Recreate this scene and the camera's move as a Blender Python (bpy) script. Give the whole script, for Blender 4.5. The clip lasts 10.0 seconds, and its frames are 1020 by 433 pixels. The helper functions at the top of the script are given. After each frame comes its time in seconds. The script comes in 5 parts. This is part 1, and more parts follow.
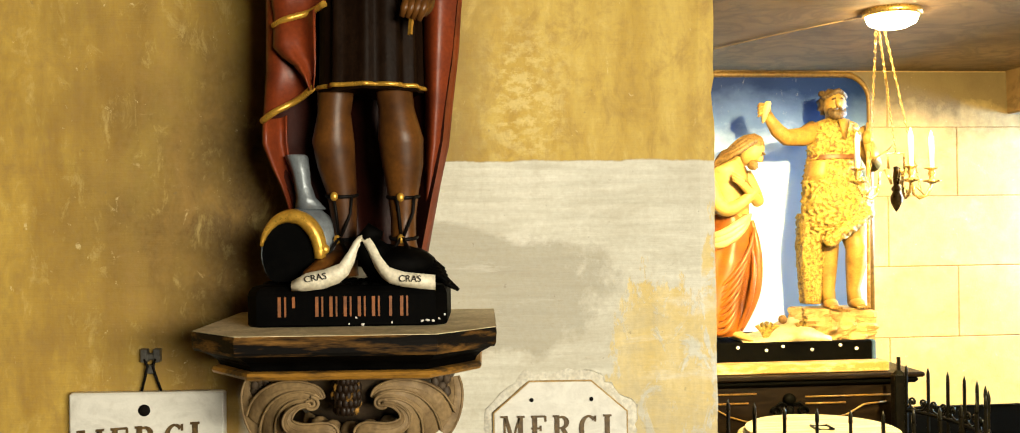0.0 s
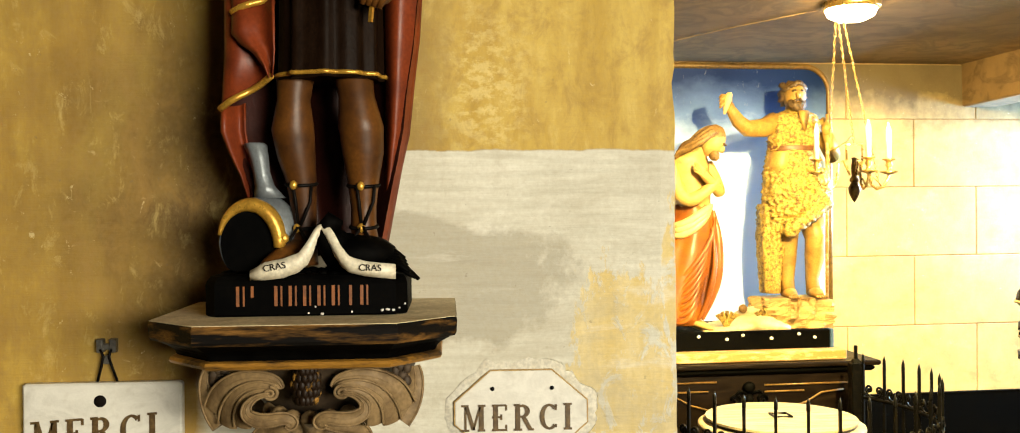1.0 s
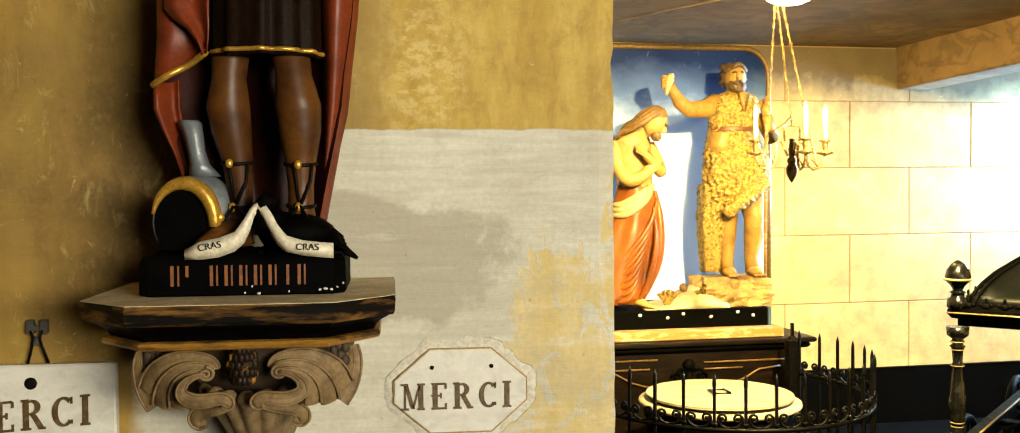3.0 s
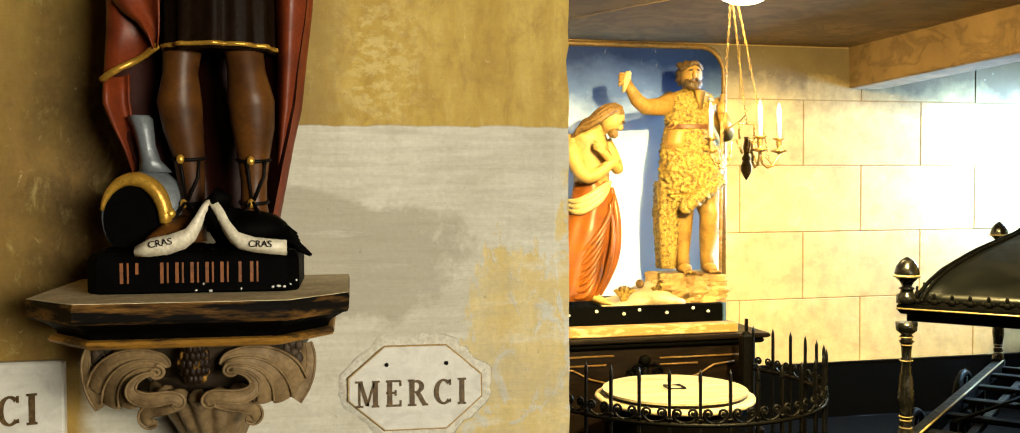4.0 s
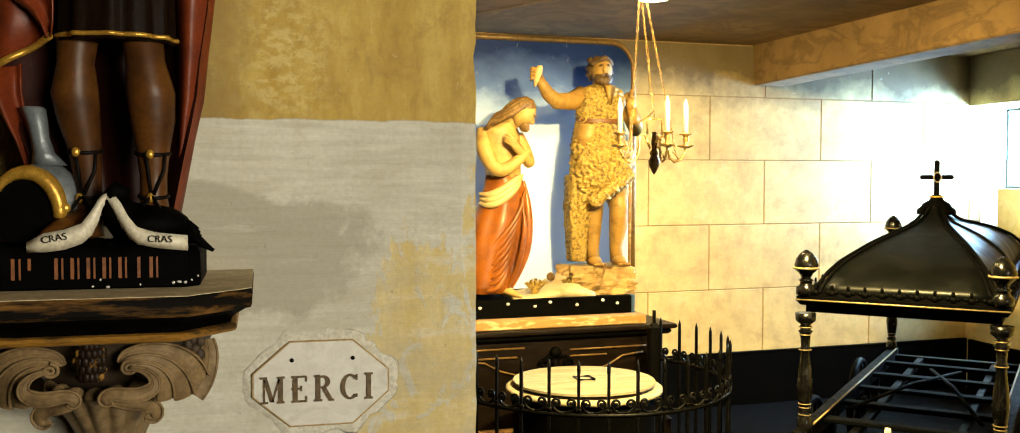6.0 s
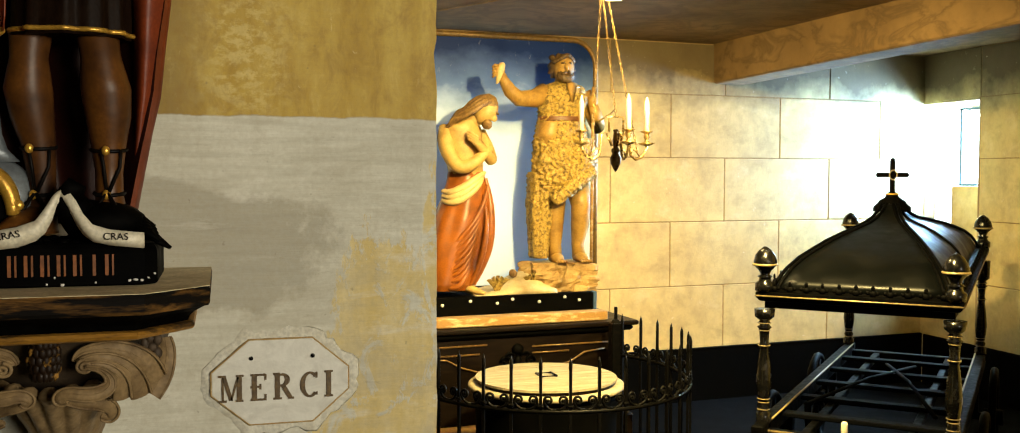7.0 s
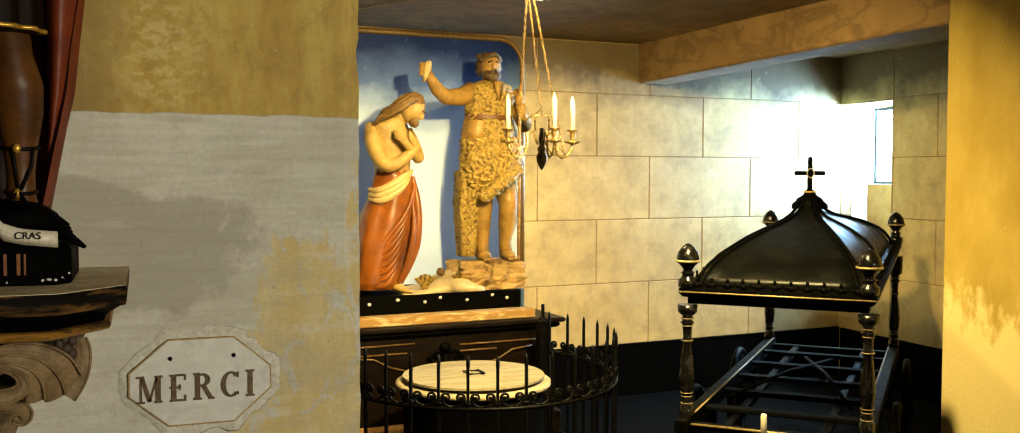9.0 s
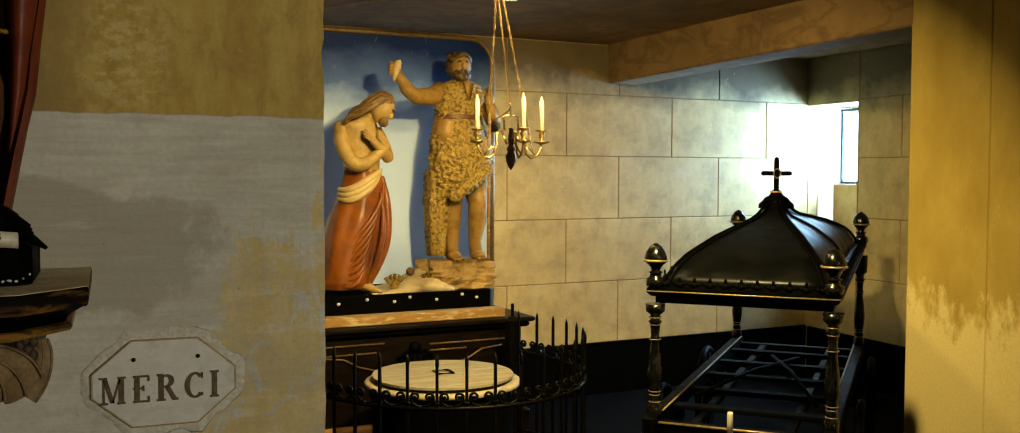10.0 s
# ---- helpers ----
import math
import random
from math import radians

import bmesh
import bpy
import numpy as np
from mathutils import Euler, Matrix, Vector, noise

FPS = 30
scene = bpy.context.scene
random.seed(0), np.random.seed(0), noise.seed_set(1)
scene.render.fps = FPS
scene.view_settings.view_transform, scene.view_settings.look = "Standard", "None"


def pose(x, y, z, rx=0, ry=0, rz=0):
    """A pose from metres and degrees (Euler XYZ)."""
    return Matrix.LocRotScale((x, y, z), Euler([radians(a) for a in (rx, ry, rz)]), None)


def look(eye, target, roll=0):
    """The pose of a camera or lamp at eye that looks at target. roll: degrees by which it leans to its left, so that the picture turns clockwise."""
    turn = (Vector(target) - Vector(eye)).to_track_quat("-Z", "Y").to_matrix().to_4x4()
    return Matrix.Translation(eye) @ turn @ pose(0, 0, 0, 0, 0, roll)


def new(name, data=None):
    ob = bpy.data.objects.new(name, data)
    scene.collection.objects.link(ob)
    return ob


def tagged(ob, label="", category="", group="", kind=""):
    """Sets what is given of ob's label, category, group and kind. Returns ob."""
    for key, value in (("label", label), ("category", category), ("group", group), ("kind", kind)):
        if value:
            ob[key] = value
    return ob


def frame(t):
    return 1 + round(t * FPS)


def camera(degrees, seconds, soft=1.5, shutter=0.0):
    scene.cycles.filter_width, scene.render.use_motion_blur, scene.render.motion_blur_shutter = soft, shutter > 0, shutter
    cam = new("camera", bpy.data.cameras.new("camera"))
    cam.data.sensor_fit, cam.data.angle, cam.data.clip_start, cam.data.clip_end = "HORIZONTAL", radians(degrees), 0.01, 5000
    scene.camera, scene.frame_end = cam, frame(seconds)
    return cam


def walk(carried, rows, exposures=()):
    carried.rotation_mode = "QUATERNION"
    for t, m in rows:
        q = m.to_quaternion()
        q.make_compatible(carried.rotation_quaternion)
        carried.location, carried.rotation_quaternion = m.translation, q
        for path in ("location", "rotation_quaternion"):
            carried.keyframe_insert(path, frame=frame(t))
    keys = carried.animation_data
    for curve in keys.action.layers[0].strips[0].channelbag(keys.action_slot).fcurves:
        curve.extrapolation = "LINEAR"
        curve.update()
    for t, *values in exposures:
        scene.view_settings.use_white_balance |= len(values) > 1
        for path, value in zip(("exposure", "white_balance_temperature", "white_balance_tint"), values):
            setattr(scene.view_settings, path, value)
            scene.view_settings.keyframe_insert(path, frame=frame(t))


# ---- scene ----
cam = camera(54.8, 10.0, soft=1.0)
PATH = [
    (0.0, pose(0.0000, 0.0000, 1.7000, 90.257, 0.701, -1.478)),
    (0.5, pose(0.0016, -0.0012, 1.6979, 90.046, 0.694, -2.538)),
    (1.0, pose(0.0040, -0.0002, 1.6991, 89.643, 0.572, -3.591)),
    (1.5, pose(0.0072, -0.0015, 1.6982, 89.330, 0.574, -4.443)),
    (2.0, pose(0.0083, -0.0011, 1.6989, 88.967, 0.487, -5.151)),
    (2.5, pose(0.0098, -0.0029, 1.6975, 88.666, 0.504, -5.877)),
    (4.0, pose(0.0166, -0.0066, 1.6994, 88.204, 0.261, -9.229)),
    (4.5, pose(0.0183, -0.0100, 1.7005, 88.127, 0.145, -10.597)),
    (5.0, pose(0.0205, -0.0168, 1.7000, 87.939, 0.160, -11.824)),
    (5.5, pose(0.0215, -0.0184, 1.7013, 87.847, 0.103, -12.812)),
    (6.0, pose(0.0249, -0.0186, 1.7032, 87.762, -0.020, -14.261)),
    (7.5, pose(0.0283, -0.0293, 1.7033, 87.543, -0.072, -17.463)),
    (8.0, pose(0.0301, -0.0359, 1.7031, 87.521, -0.066, -18.703)),
    (8.5, pose(0.0316, -0.0377, 1.7024, 87.529, -0.057, -19.669)),
    (9.0, pose(0.0331, -0.0420, 1.7027, 87.515, -0.070, -20.549)),
    (9.5, pose(0.0357, -0.0489, 1.7053, 87.470, -0.185, -21.296)),
    (10.0, pose(0.0390, -0.0557, 1.7056, 87.473, -0.171, -22.218)),
]
walk(cam, PATH, exposures=((0.0, 0.26), (2.0, 0.06), (4.5, -0.26), (5.5, -0.42), (7.5, -0.88), (9.0, -1.08), (9.6, -1.25), (10.0, -2.0)))

# ---- light ----
world = bpy.data.worlds.new("sky")
scene.world = world
world.use_nodes = True
wn = world.node_tree
sky = wn.nodes.new("ShaderNodeTexSky")
sky.sky_type, sky.sun_disc = "NISHITA", False
sky.sun_elevation, sky.sun_rotation = radians(40), radians(60)
wn.links.new(sky.outputs[0], wn.nodes["Background"].inputs[0])
wn.nodes["Background"].inputs[1].default_value = 0.15


def area(name, eye, target, sx, sy, power, colour):
    d = bpy.data.lights.new(name, "AREA")
    d.shape, d.size, d.size_y, d.energy, d.color = "RECTANGLE", sx, sy, power, colour
    ob = new(name, d)
    ob.matrix_world = look(eye, target)
    return ob


# daylight in the chapel window, added unseen light behind the visitor, the ceiling lamp
area("window_daylight", (6.02, 6.55, 1.95), (4.5, 6.6, 1.75), 0.55, 0.66, 330, (0.40, 0.70, 1.0)).data.spread = radians(115)
nave = area("nave_daylight", (2.5, -3.15, 2.1), (-0.12, 1.6, 1.7), 2.5, 0.9, 60, (1.0, 0.915, 0.73))
nave.data.spread = radians(70)   # spread narrowed so this added light falls on the near wall only
lamp = area("ceiling_lamp_light", (1.97, 4.68, 2.632), (1.97, 4.68, 0.0), 0.22, 0.22, 110, (1.0, 0.75, 0.28))
lamp.data.shape = "DISK"
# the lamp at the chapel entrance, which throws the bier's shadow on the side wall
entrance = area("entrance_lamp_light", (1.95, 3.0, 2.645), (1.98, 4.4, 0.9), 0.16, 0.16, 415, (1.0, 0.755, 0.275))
entrance.data.shape, entrance.data.spread = "DISK", radians(152)   # spread set by eye to keep it off the upper walls


# ---- node and material helpers ----
class Nodes:
    def __init__(self, name, rough=0.6, metal=0.0):
        self.mat = bpy.data.materials.new(name)
        self.mat.use_nodes = True
        self.tree = self.mat.node_tree
        self.bsdf = self.tree.nodes["Principled BSDF"]
        self.bsdf.inputs["Roughness"].default_value = rough
        self.bsdf.inputs["Metallic"].default_value = metal
        self.coord = self.tree.nodes.new("ShaderNodeNewGeometry").outputs["Position"]
        self.sep = None

    def link(self, a, b):
        self.tree.links.new(a, b)

    def put(self, socket, v):
        if isinstance(v, (int, float)):
            socket.default_value = v
        elif isinstance(v, tuple):
            socket.default_value = (*v, 1.0) if len(v) == 3 and socket.type == "RGBA" else v
        else:
            self.link(v, socket)

    def op(self, kind, a, b=0.0, c=0.0, clamp=False):
        n = self.tree.nodes.new("ShaderNodeMath")
        n.operation, n.use_clamp = kind, clamp
        for s, v in zip(n.inputs, (a, b, c)):
            self.put(s, v)
        return n.outputs[0]

    def axis(self, i):
        if self.sep is None:
            self.sep = self.tree.nodes.new("ShaderNodeSeparateXYZ")
            self.link(self.coord, self.sep.inputs[0])
        return self.sep.outputs[i]

    def noise(self, scale, detail=4.0, rough=0.55, stretch=(1, 1, 1), distort=0.0, shift=(0, 0, 0)):
        m = self.tree.nodes.new("ShaderNodeMapping")
        self.link(self.coord, m.inputs[0])
        m.inputs["Scale"].default_value = stretch
        m.inputs["Location"].default_value = shift
        n = self.tree.nodes.new("ShaderNodeTexNoise")
        self.link(m.outputs[0], n.inputs["Vector"])
        n.inputs["Scale"].default_value, n.inputs["Detail"].default_value = scale, detail
        n.inputs["Roughness"].default_value, n.inputs["Distortion"].default_value = rough, distort
        return n.outputs[0]

    def ramp(self, v, a, b, lo=0.0, hi=1.0):
        n = self.tree.nodes.new("ShaderNodeMapRange")
        n.clamp = True
        for s, x in zip(n.inputs, (v, a, b, lo, hi)):
            self.put(s, x)
        return n.outputs[0]

    def mix(self, f, a, b, kind="MIX"):
        n = self.tree.nodes.new("ShaderNodeMix")
        n.data_type, n.blend_type = "RGBA", kind
        self.put(n.inputs[0], f)
        self.put(n.inputs[6], a)
        self.put(n.inputs[7], b)
        return n.outputs[2]

    def spot(self, cx, cz, rx, rz, ragged, lo=1.15, hi=0.85):
        """1 inside an ellipse of the x-z plane with a ragged outline, 0 outside."""
        dx = self.op("DIVIDE", self.op("SUBTRACT", self.axis(0), cx), rx)
        dz = self.op("DIVIDE", self.op("SUBTRACT", self.axis(2), cz), rz)
        d = self.op("SQRT", self.op("ADD", self.op("MULTIPLY", dx, dx), self.op("MULTIPLY", dz, dz)))
        d = self.op("ADD", d, ragged)
        return self.ramp(d, lo, hi)

    def random(self):
        return self.tree.nodes.new("ShaderNodeObjectInfo").outputs["Random"]

    def bump(self, h, dist=0.002, strength=1.0):
        n = self.tree.nodes.new("ShaderNodeBump")
        n.inputs["Strength"].default_value, n.inputs["Distance"].default_value = strength, dist
        self.link(h, n.inputs["Height"])
        self.link(n.outputs[0], self.bsdf.inputs["Normal"])

    def done(self, colour, rough=None):
        self.put(self.bsdf.inputs["Base Color"], colour)
        if rough is not None:
            self.put(self.bsdf.inputs["Roughness"], rough)
        return self.mat


def worn(name, base, second, rough=0.5, metal=0.0, scale=40, grain=200, bump=0.0008, lo=0.45, hi=0.7, stretch=(1, 1, 1)):
    """A surface of two tones: patches of wear at one scale and a fine grain at another."""
    n = Nodes(name, rough, metal)
    big = n.noise(scale, 5, 0.6, stretch)
    fine = n.noise(grain, 3, 0.5, stretch)
    c = n.mix(n.ramp(big, lo, hi), base, second)
    c = n.mix(n.ramp(fine, 0.35, 0.65, 0.0, 0.5), c, tuple(x * 0.5 for x in base))
    n.bump(n.op("ADD", n.op("MULTIPLY", big, 1.0), n.op("MULTIPLY", fine, 0.5)), bump)
    return n.done(c, n.ramp(big, 0.3, 0.7, max(0.05, rough - 0.12), min(1, rough + 0.12)))


def near_plaster():
    n = Nodes("old_limewash_plaster", 0.85)
    rag = n.op("MULTIPLY", n.op("SUBTRACT", n.noise(9, 6, 0.65), 0.5), 1.3)
    rag2 = n.op("MULTIPLY", n.op("SUBTRACT", n.noise(26, 6, 0.7, (1.6, 1, 0.7)), 0.5), 1.6)
    cloud = n.noise(3.0, 5, 0.6)
    streak = n.noise(7.0, 5, 0.65, (3.0, 1, 0.55))
    fine = n.noise(120, 4, 0.6)
    brush = n.noise(18, 5, 0.65, (0.35, 1, 5.0))
    ochre = n.mix(n.ramp(streak, 0.35, 0.68), (0.47, 0.31, 0.052), (0.62, 0.45, 0.105))
    ochre = n.mix(n.ramp(cloud, 0.4, 0.7, 0, 0.45), ochre, (0.40, 0.25, 0.06))
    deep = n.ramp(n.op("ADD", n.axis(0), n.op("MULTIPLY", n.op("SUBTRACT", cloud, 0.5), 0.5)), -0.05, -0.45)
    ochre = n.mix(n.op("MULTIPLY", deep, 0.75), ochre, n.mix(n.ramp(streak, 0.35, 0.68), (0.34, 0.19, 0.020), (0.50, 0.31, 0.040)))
    patch = n.op("MULTIPLY", n.ramp(n.noise(5, 5, 0.65, (1.5, 1, 0.7), 0.3, (2, 0, 5)), 0.52, 0.66), deep)
    ochre = n.mix(n.op("MULTIPLY", patch, 0.6), ochre, (0.62, 0.43, 0.07))
    worn_away = n.op("MULTIPLY", n.spot(0.065, 1.90, 0.085, 0.14, rag2, 1.2, 0.3), n.ramp(n.noise(42, 6, 0.7, (0.8, 1, 1.2)), 0.46, 0.56))
    ochre = n.mix(n.op("MULTIPLY", worn_away, 0.6), ochre, (0.74, 0.60, 0.24))
    # soot stains beside the bracket with the saint's shadow painted in, scratches in them
    soot_shade = n.spot(-0.38, 1.74, 0.30, 0.50, rag, 1.3, 0.1)
    ochre = n.mix(n.op("MULTIPLY", soot_shade, 0.88), ochre, (0.085, 0.045, 0.012))
    # painted shadow of the cloak on the wall to its right
    cloak_shadow = n.spot(-0.05, 1.95, 0.06, 0.35, rag2, 1.3, 0.3)
    ochre = n.mix(n.op("MULTIPLY", cloak_shadow, 0.45), ochre, (0.16, 0.11, 0.05))
    marks = n.ramp(n.noise(30, 6, 0.75, (0.9, 1, 1.6), 0.6, (3, 0, 1)), 0.62, 0.70)
    ochre = n.mix(n.op("MULTIPLY", n.op("MULTIPLY", marks, n.spot(-0.52, 1.62, 0.25, 0.3, rag, 1.2, 0.6)), 0.5), ochre, (0.62, 0.46, 0.20))
    # grey skim coat over the lower part
    grey = n.mix(n.ramp(brush, 0.35, 0.7), (0.56, 0.545, 0.445), (0.70, 0.685, 0.575))
    grey = n.mix(n.ramp(cloud, 0.45, 0.75, 0, 0.4), grey, (0.45, 0.41, 0.32))
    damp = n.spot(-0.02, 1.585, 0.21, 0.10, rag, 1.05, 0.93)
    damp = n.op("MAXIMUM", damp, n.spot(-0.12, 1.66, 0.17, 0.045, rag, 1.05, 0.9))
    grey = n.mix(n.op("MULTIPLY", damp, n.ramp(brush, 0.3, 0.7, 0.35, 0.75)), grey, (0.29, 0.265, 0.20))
    flake = n.op("MAXIMUM", n.spot(0.285, 1.43, 0.085, 0.16, rag2, 1.1, 1.0), n.spot(0.375, 1.60, 0.018, 0.12, rag2, 1.1, 1.0))
    flake = n.op("MAXIMUM", flake, n.spot(0.30, 1.27, 0.12, 0.13, rag2, 1.1, 1.0))
    torn = n.ramp(n.noise(18, 6, 0.70, (1.3, 1, 0.8), 0.6, (4, 0, 3)), 0.40, 0.47)
    flake = n.op("MULTIPLY", flake, torn)
    grey = n.mix(n.op("MULTIPLY", flake, 0.9), grey, n.mix(n.ramp(streak, 0.4, 0.7), (0.64, 0.48, 0.16), (0.72, 0.60, 0.31)))
    line = n.op("ADD", 1.797, n.op("MULTIPLY", n.op("SUBTRACT", n.noise(14, 5, 0.6), 0.5), 0.014))
    low = n.ramp(n.op("SUBTRACT", line, n.axis(2)), -0.0015, 0.0015)
    right = n.ramp(n.op("ADD", n.axis(0), n.op("MULTIPLY", n.op("SUBTRACT", n.noise(6, 5, 0.6), 0.5), 0.10)), n.ramp(n.axis(2), 1.47, 1.56, -0.40, -0.24), n.ramp(n.axis(2), 1.47, 1.56, -0.37, -0.20))
    skim = n.op("MULTIPLY", low, right)
    blot = n.noise(17, 7, 0.75, (1.4, 1, 0.8), 0.5, (7, 0, 2))
    ochre = n.mix(n.ramp(blot, 0.48, 0.68, 0, 0.7), ochre, (0.30, 0.175, 0.04))
    ochre = n.mix(n.ramp(blot, 0.44, 0.30, 0, 0.40), ochre, (0.74, 0.57, 0.20))
    flecks = n.ramp(n.noise(48, 5, 0.7, (1, 1, 0.7), 0.8, (1, 0, 8)), 0.66, 0.70)
    ochre = n.mix(n.op("MULTIPLY", flecks, 0.55), ochre, (0.76, 0.62, 0.30))
    grey = n.mix(n.ramp(blot, 0.52, 0.75, 0, 0.5), grey, (0.42, 0.38, 0.28))
    smear = n.noise(6.5, 6, 0.68, (0.55, 1, 1.9), 0.8, (5, 0, 9))
    grey = n.mix(n.ramp(smear, 0.50, 0.64, 0, 0.38), grey, (0.40, 0.36, 0.26))
    grey = n.mix(n.ramp(smear, 0.46, 0.34, 0, 0.45), grey, (0.76, 0.74, 0.64))
    scuff = n.ramp(n.noise(34, 6, 0.72, (0.5, 1, 2.4), 1.2, (9, 0, 4)), 0.63, 0.68)
    grey = n.mix(n.op("MULTIPLY", scuff, 0.35), grey, (0.33, 0.29, 0.20))
    c = n.mix(skim, ochre, grey)
    c = n.mix(n.ramp(fine, 0.35, 0.75, 0.0, 0.22), c, (0.30, 0.22, 0.10))
    pits = n.ramp(n.noise(75, 2, 0.5), 0.72, 0.76)
    c = n.mix(n.op("MULTIPLY", pits, 0.35), c, (0.16, 0.12, 0.07))
    h = n.op("ADD", n.op("MULTIPLY", skim, 0.8), n.op("MULTIPLY", brush, 0.6))
    h = n.op("ADD", h, n.op("MULTIPLY", fine, 0.25))
    h = n.op("SUBTRACT", h, n.op("MULTIPLY", flake, 0.15))
    h = n.op("ADD", h, n.op("MULTIPLY", cloud, 2.0))
    n.bump(h, 0.0022)
    return n.done(c)


def pillar_plaster():
    n = Nodes("pillar_plaster", 0.8)
    rag = n.op("MULTIPLY", n.op("SUBTRACT", n.noise(8, 6, 0.7, (1.5, 1, 0.5)), 0.5), 0.9)
    streak = n.noise(5, 5, 0.6, (3, 1, 0.5))
    fine = n.noise(90, 4, 0.6)
    c = n.mix(n.ramp(streak, 0.35, 0.7), (0.33, 0.225, 0.034), (0.45, 0.325, 0.072))
    pale = n.ramp(n.op("ADD", n.axis(2), rag), 1.12, 0.98)
    c = n.mix(n.op("MULTIPLY", pale, 0.75), c, (0.74, 0.62, 0.30))
    marks = n.ramp(n.noise(14, 5, 0.8, (1, 1, 0.4), 1.0), 0.64, 0.68)
    c = n.mix(n.op("MULTIPLY", marks, 0.35), c, (0.76, 0.60, 0.25))
    c = n.mix(n.ramp(fine, 0.4, 0.8, 0, 0.25), c, (0.28, 0.17, 0.05))
    n.bump(n.op("ADD", streak, n.op("MULTIPLY", fine, 0.2)), 0.003)
    return n.done(c)


def block_stone():
    n = Nodes("painted_block_plaster", 0.75)
    big = n.noise(1.6, 5, 0.6)
    mid = n.noise(9, 6, 0.65, (1, 1, 0.7))
    fine = n.noise(110, 4, 0.6)
    c = n.mix(n.ramp(big, 0.3, 0.7), (0.52, 0.38, 0.155), (0.68, 0.53, 0.245))
    c = n.mix(n.ramp(mid, 0.42, 0.72, 0, 0.65), c, (0.30, 0.215, 0.105))
    c = n.mix(n.op("MULTIPLY", n.random(), 0.25), c, (0.46, 0.37, 0.24))
    smudge = n.noise(4.2, 6, 0.7, (0.8, 1, 1.2), 0.15, (3, 1, 6))
    c = n.mix(n.ramp(smudge, 0.50, 0.68, 0, 0.38), c, (0.22, 0.15, 0.07))
    c = n.mix(n.ramp(smudge, 0.44, 0.32, 0, 0.3), c, (0.74, 0.62, 0.38))
    # darker upper courses: soot with the dim lamplight up there painted in
    soot_shade = n.ramp(n.op("ADD", n.axis(2), n.op("MULTIPLY", n.noise(2.5, 5, 0.6), 0.6)), 2.50, 2.76)
    c = n.mix(n.op("MULTIPLY", soot_shade, 0.9), c, (0.075, 0.05, 0.025))
    chips = n.ramp(n.noise(22, 5, 0.75, (1, 1, 1), 0.4), 0.66, 0.70)
    c = n.mix(n.op("MULTIPLY", chips, 0.5), c, (0.70, 0.62, 0.48))
    n.bump(n.op("ADD", mid, n.op("MULTIPLY", fine, 0.3)), 0.003)
    return n.done(c)


def sky_paint():
    n = Nodes("painted_sky", 0.55)
    cl = n.noise(2.2, 5, 0.6, (1, 1, 1.4))
    h = n.op("ADD", n.axis(2), n.op("MULTIPLY", n.op("SUBTRACT", cl, 0.5), 0.42))
    c = n.mix(n.ramp(h, 2.58, 2.20), (0.004, 0.018, 0.10), (0.13, 0.22, 0.52))
    c = n.mix(n.ramp(h, 2.30, 2.02), c, (0.60, 0.74, 1.0))
    scr = n.ramp(n.noise(40, 6, 0.75, (1, 1, 0.3), 0.8), 0.63, 0.67)
    c = n.mix(n.op("MULTIPLY", scr, 0.12), c, (0.7, 0.7, 0.75))
    n.bsdf.inputs["Specular IOR Level"].default_value = 0.12
    n.bump(n.noise(60, 4), 0.001)
    return n.done(c)


def marble():
    n = Nodes("white_marble", 0.35)
    w = n.noise(14, 6, 0.65, (1, 1, 1.6), 1.5)
    c = n.mix(n.ramp(w, 0.4, 0.7), (0.72, 0.70, 0.62), (0.56, 0.54, 0.47))
    c = n.mix(n.ramp(n.noise(70, 4), 0.55, 0.8, 0, 0.3), c, (0.42, 0.37, 0.28))
    n.bump(n.noise(140, 3), 0.0004)
    return n.done(c)


def ceiling_paint():
    n = Nodes("ceiling_plaster", 0.85)
    a = n.noise(1.3, 5, 0.6)
    b = n.noise(12, 6, 0.7)
    c = n.mix(n.ramp(a, 0.35, 0.7), (0.25, 0.15, 0.06), (0.14, 0.08, 0.03))
    c = n.mix(n.ramp(b, 0.5, 0.8, 0, 0.5), c, (0.14, 0.085, 0.04))
    tide = n.ramp(n.op("ABSOLUTE", n.op("SUBTRACT", n.noise(2.6, 4, 0.6, (1, 1, 2.2), 0.7), 0.5)), 0.07, 0.0)
    c = n.mix(n.op("MULTIPLY", tide, 0.45), c, (0.06, 0.035, 0.015))
    n.bump(b, 0.003)
    return n.done(c)


M_NEAR, M_PILLAR, M_BLOCK, M_SKY, M_MARBLE, M_CEIL = near_plaster(), pillar_plaster(), block_stone(), sky_paint(), marble(), ceiling_paint()
M_JOINT = worn("joint_brown", (0.30, 0.19, 0.085), (0.40, 0.27, 0.13), 0.9)
M_ROOM = worn("nave_plaster", (0.16, 0.11, 0.05), (0.11, 0.075, 0.035), 0.85, scale=2, grain=60)
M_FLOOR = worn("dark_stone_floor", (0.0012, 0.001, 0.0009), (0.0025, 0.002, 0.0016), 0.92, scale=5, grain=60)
M_BLACK = worn("black_paint", (0.0006, 0.0006, 0.0006), (0.0022, 0.0019, 0.0014), 0.6, scale=30, bump=0.0002)
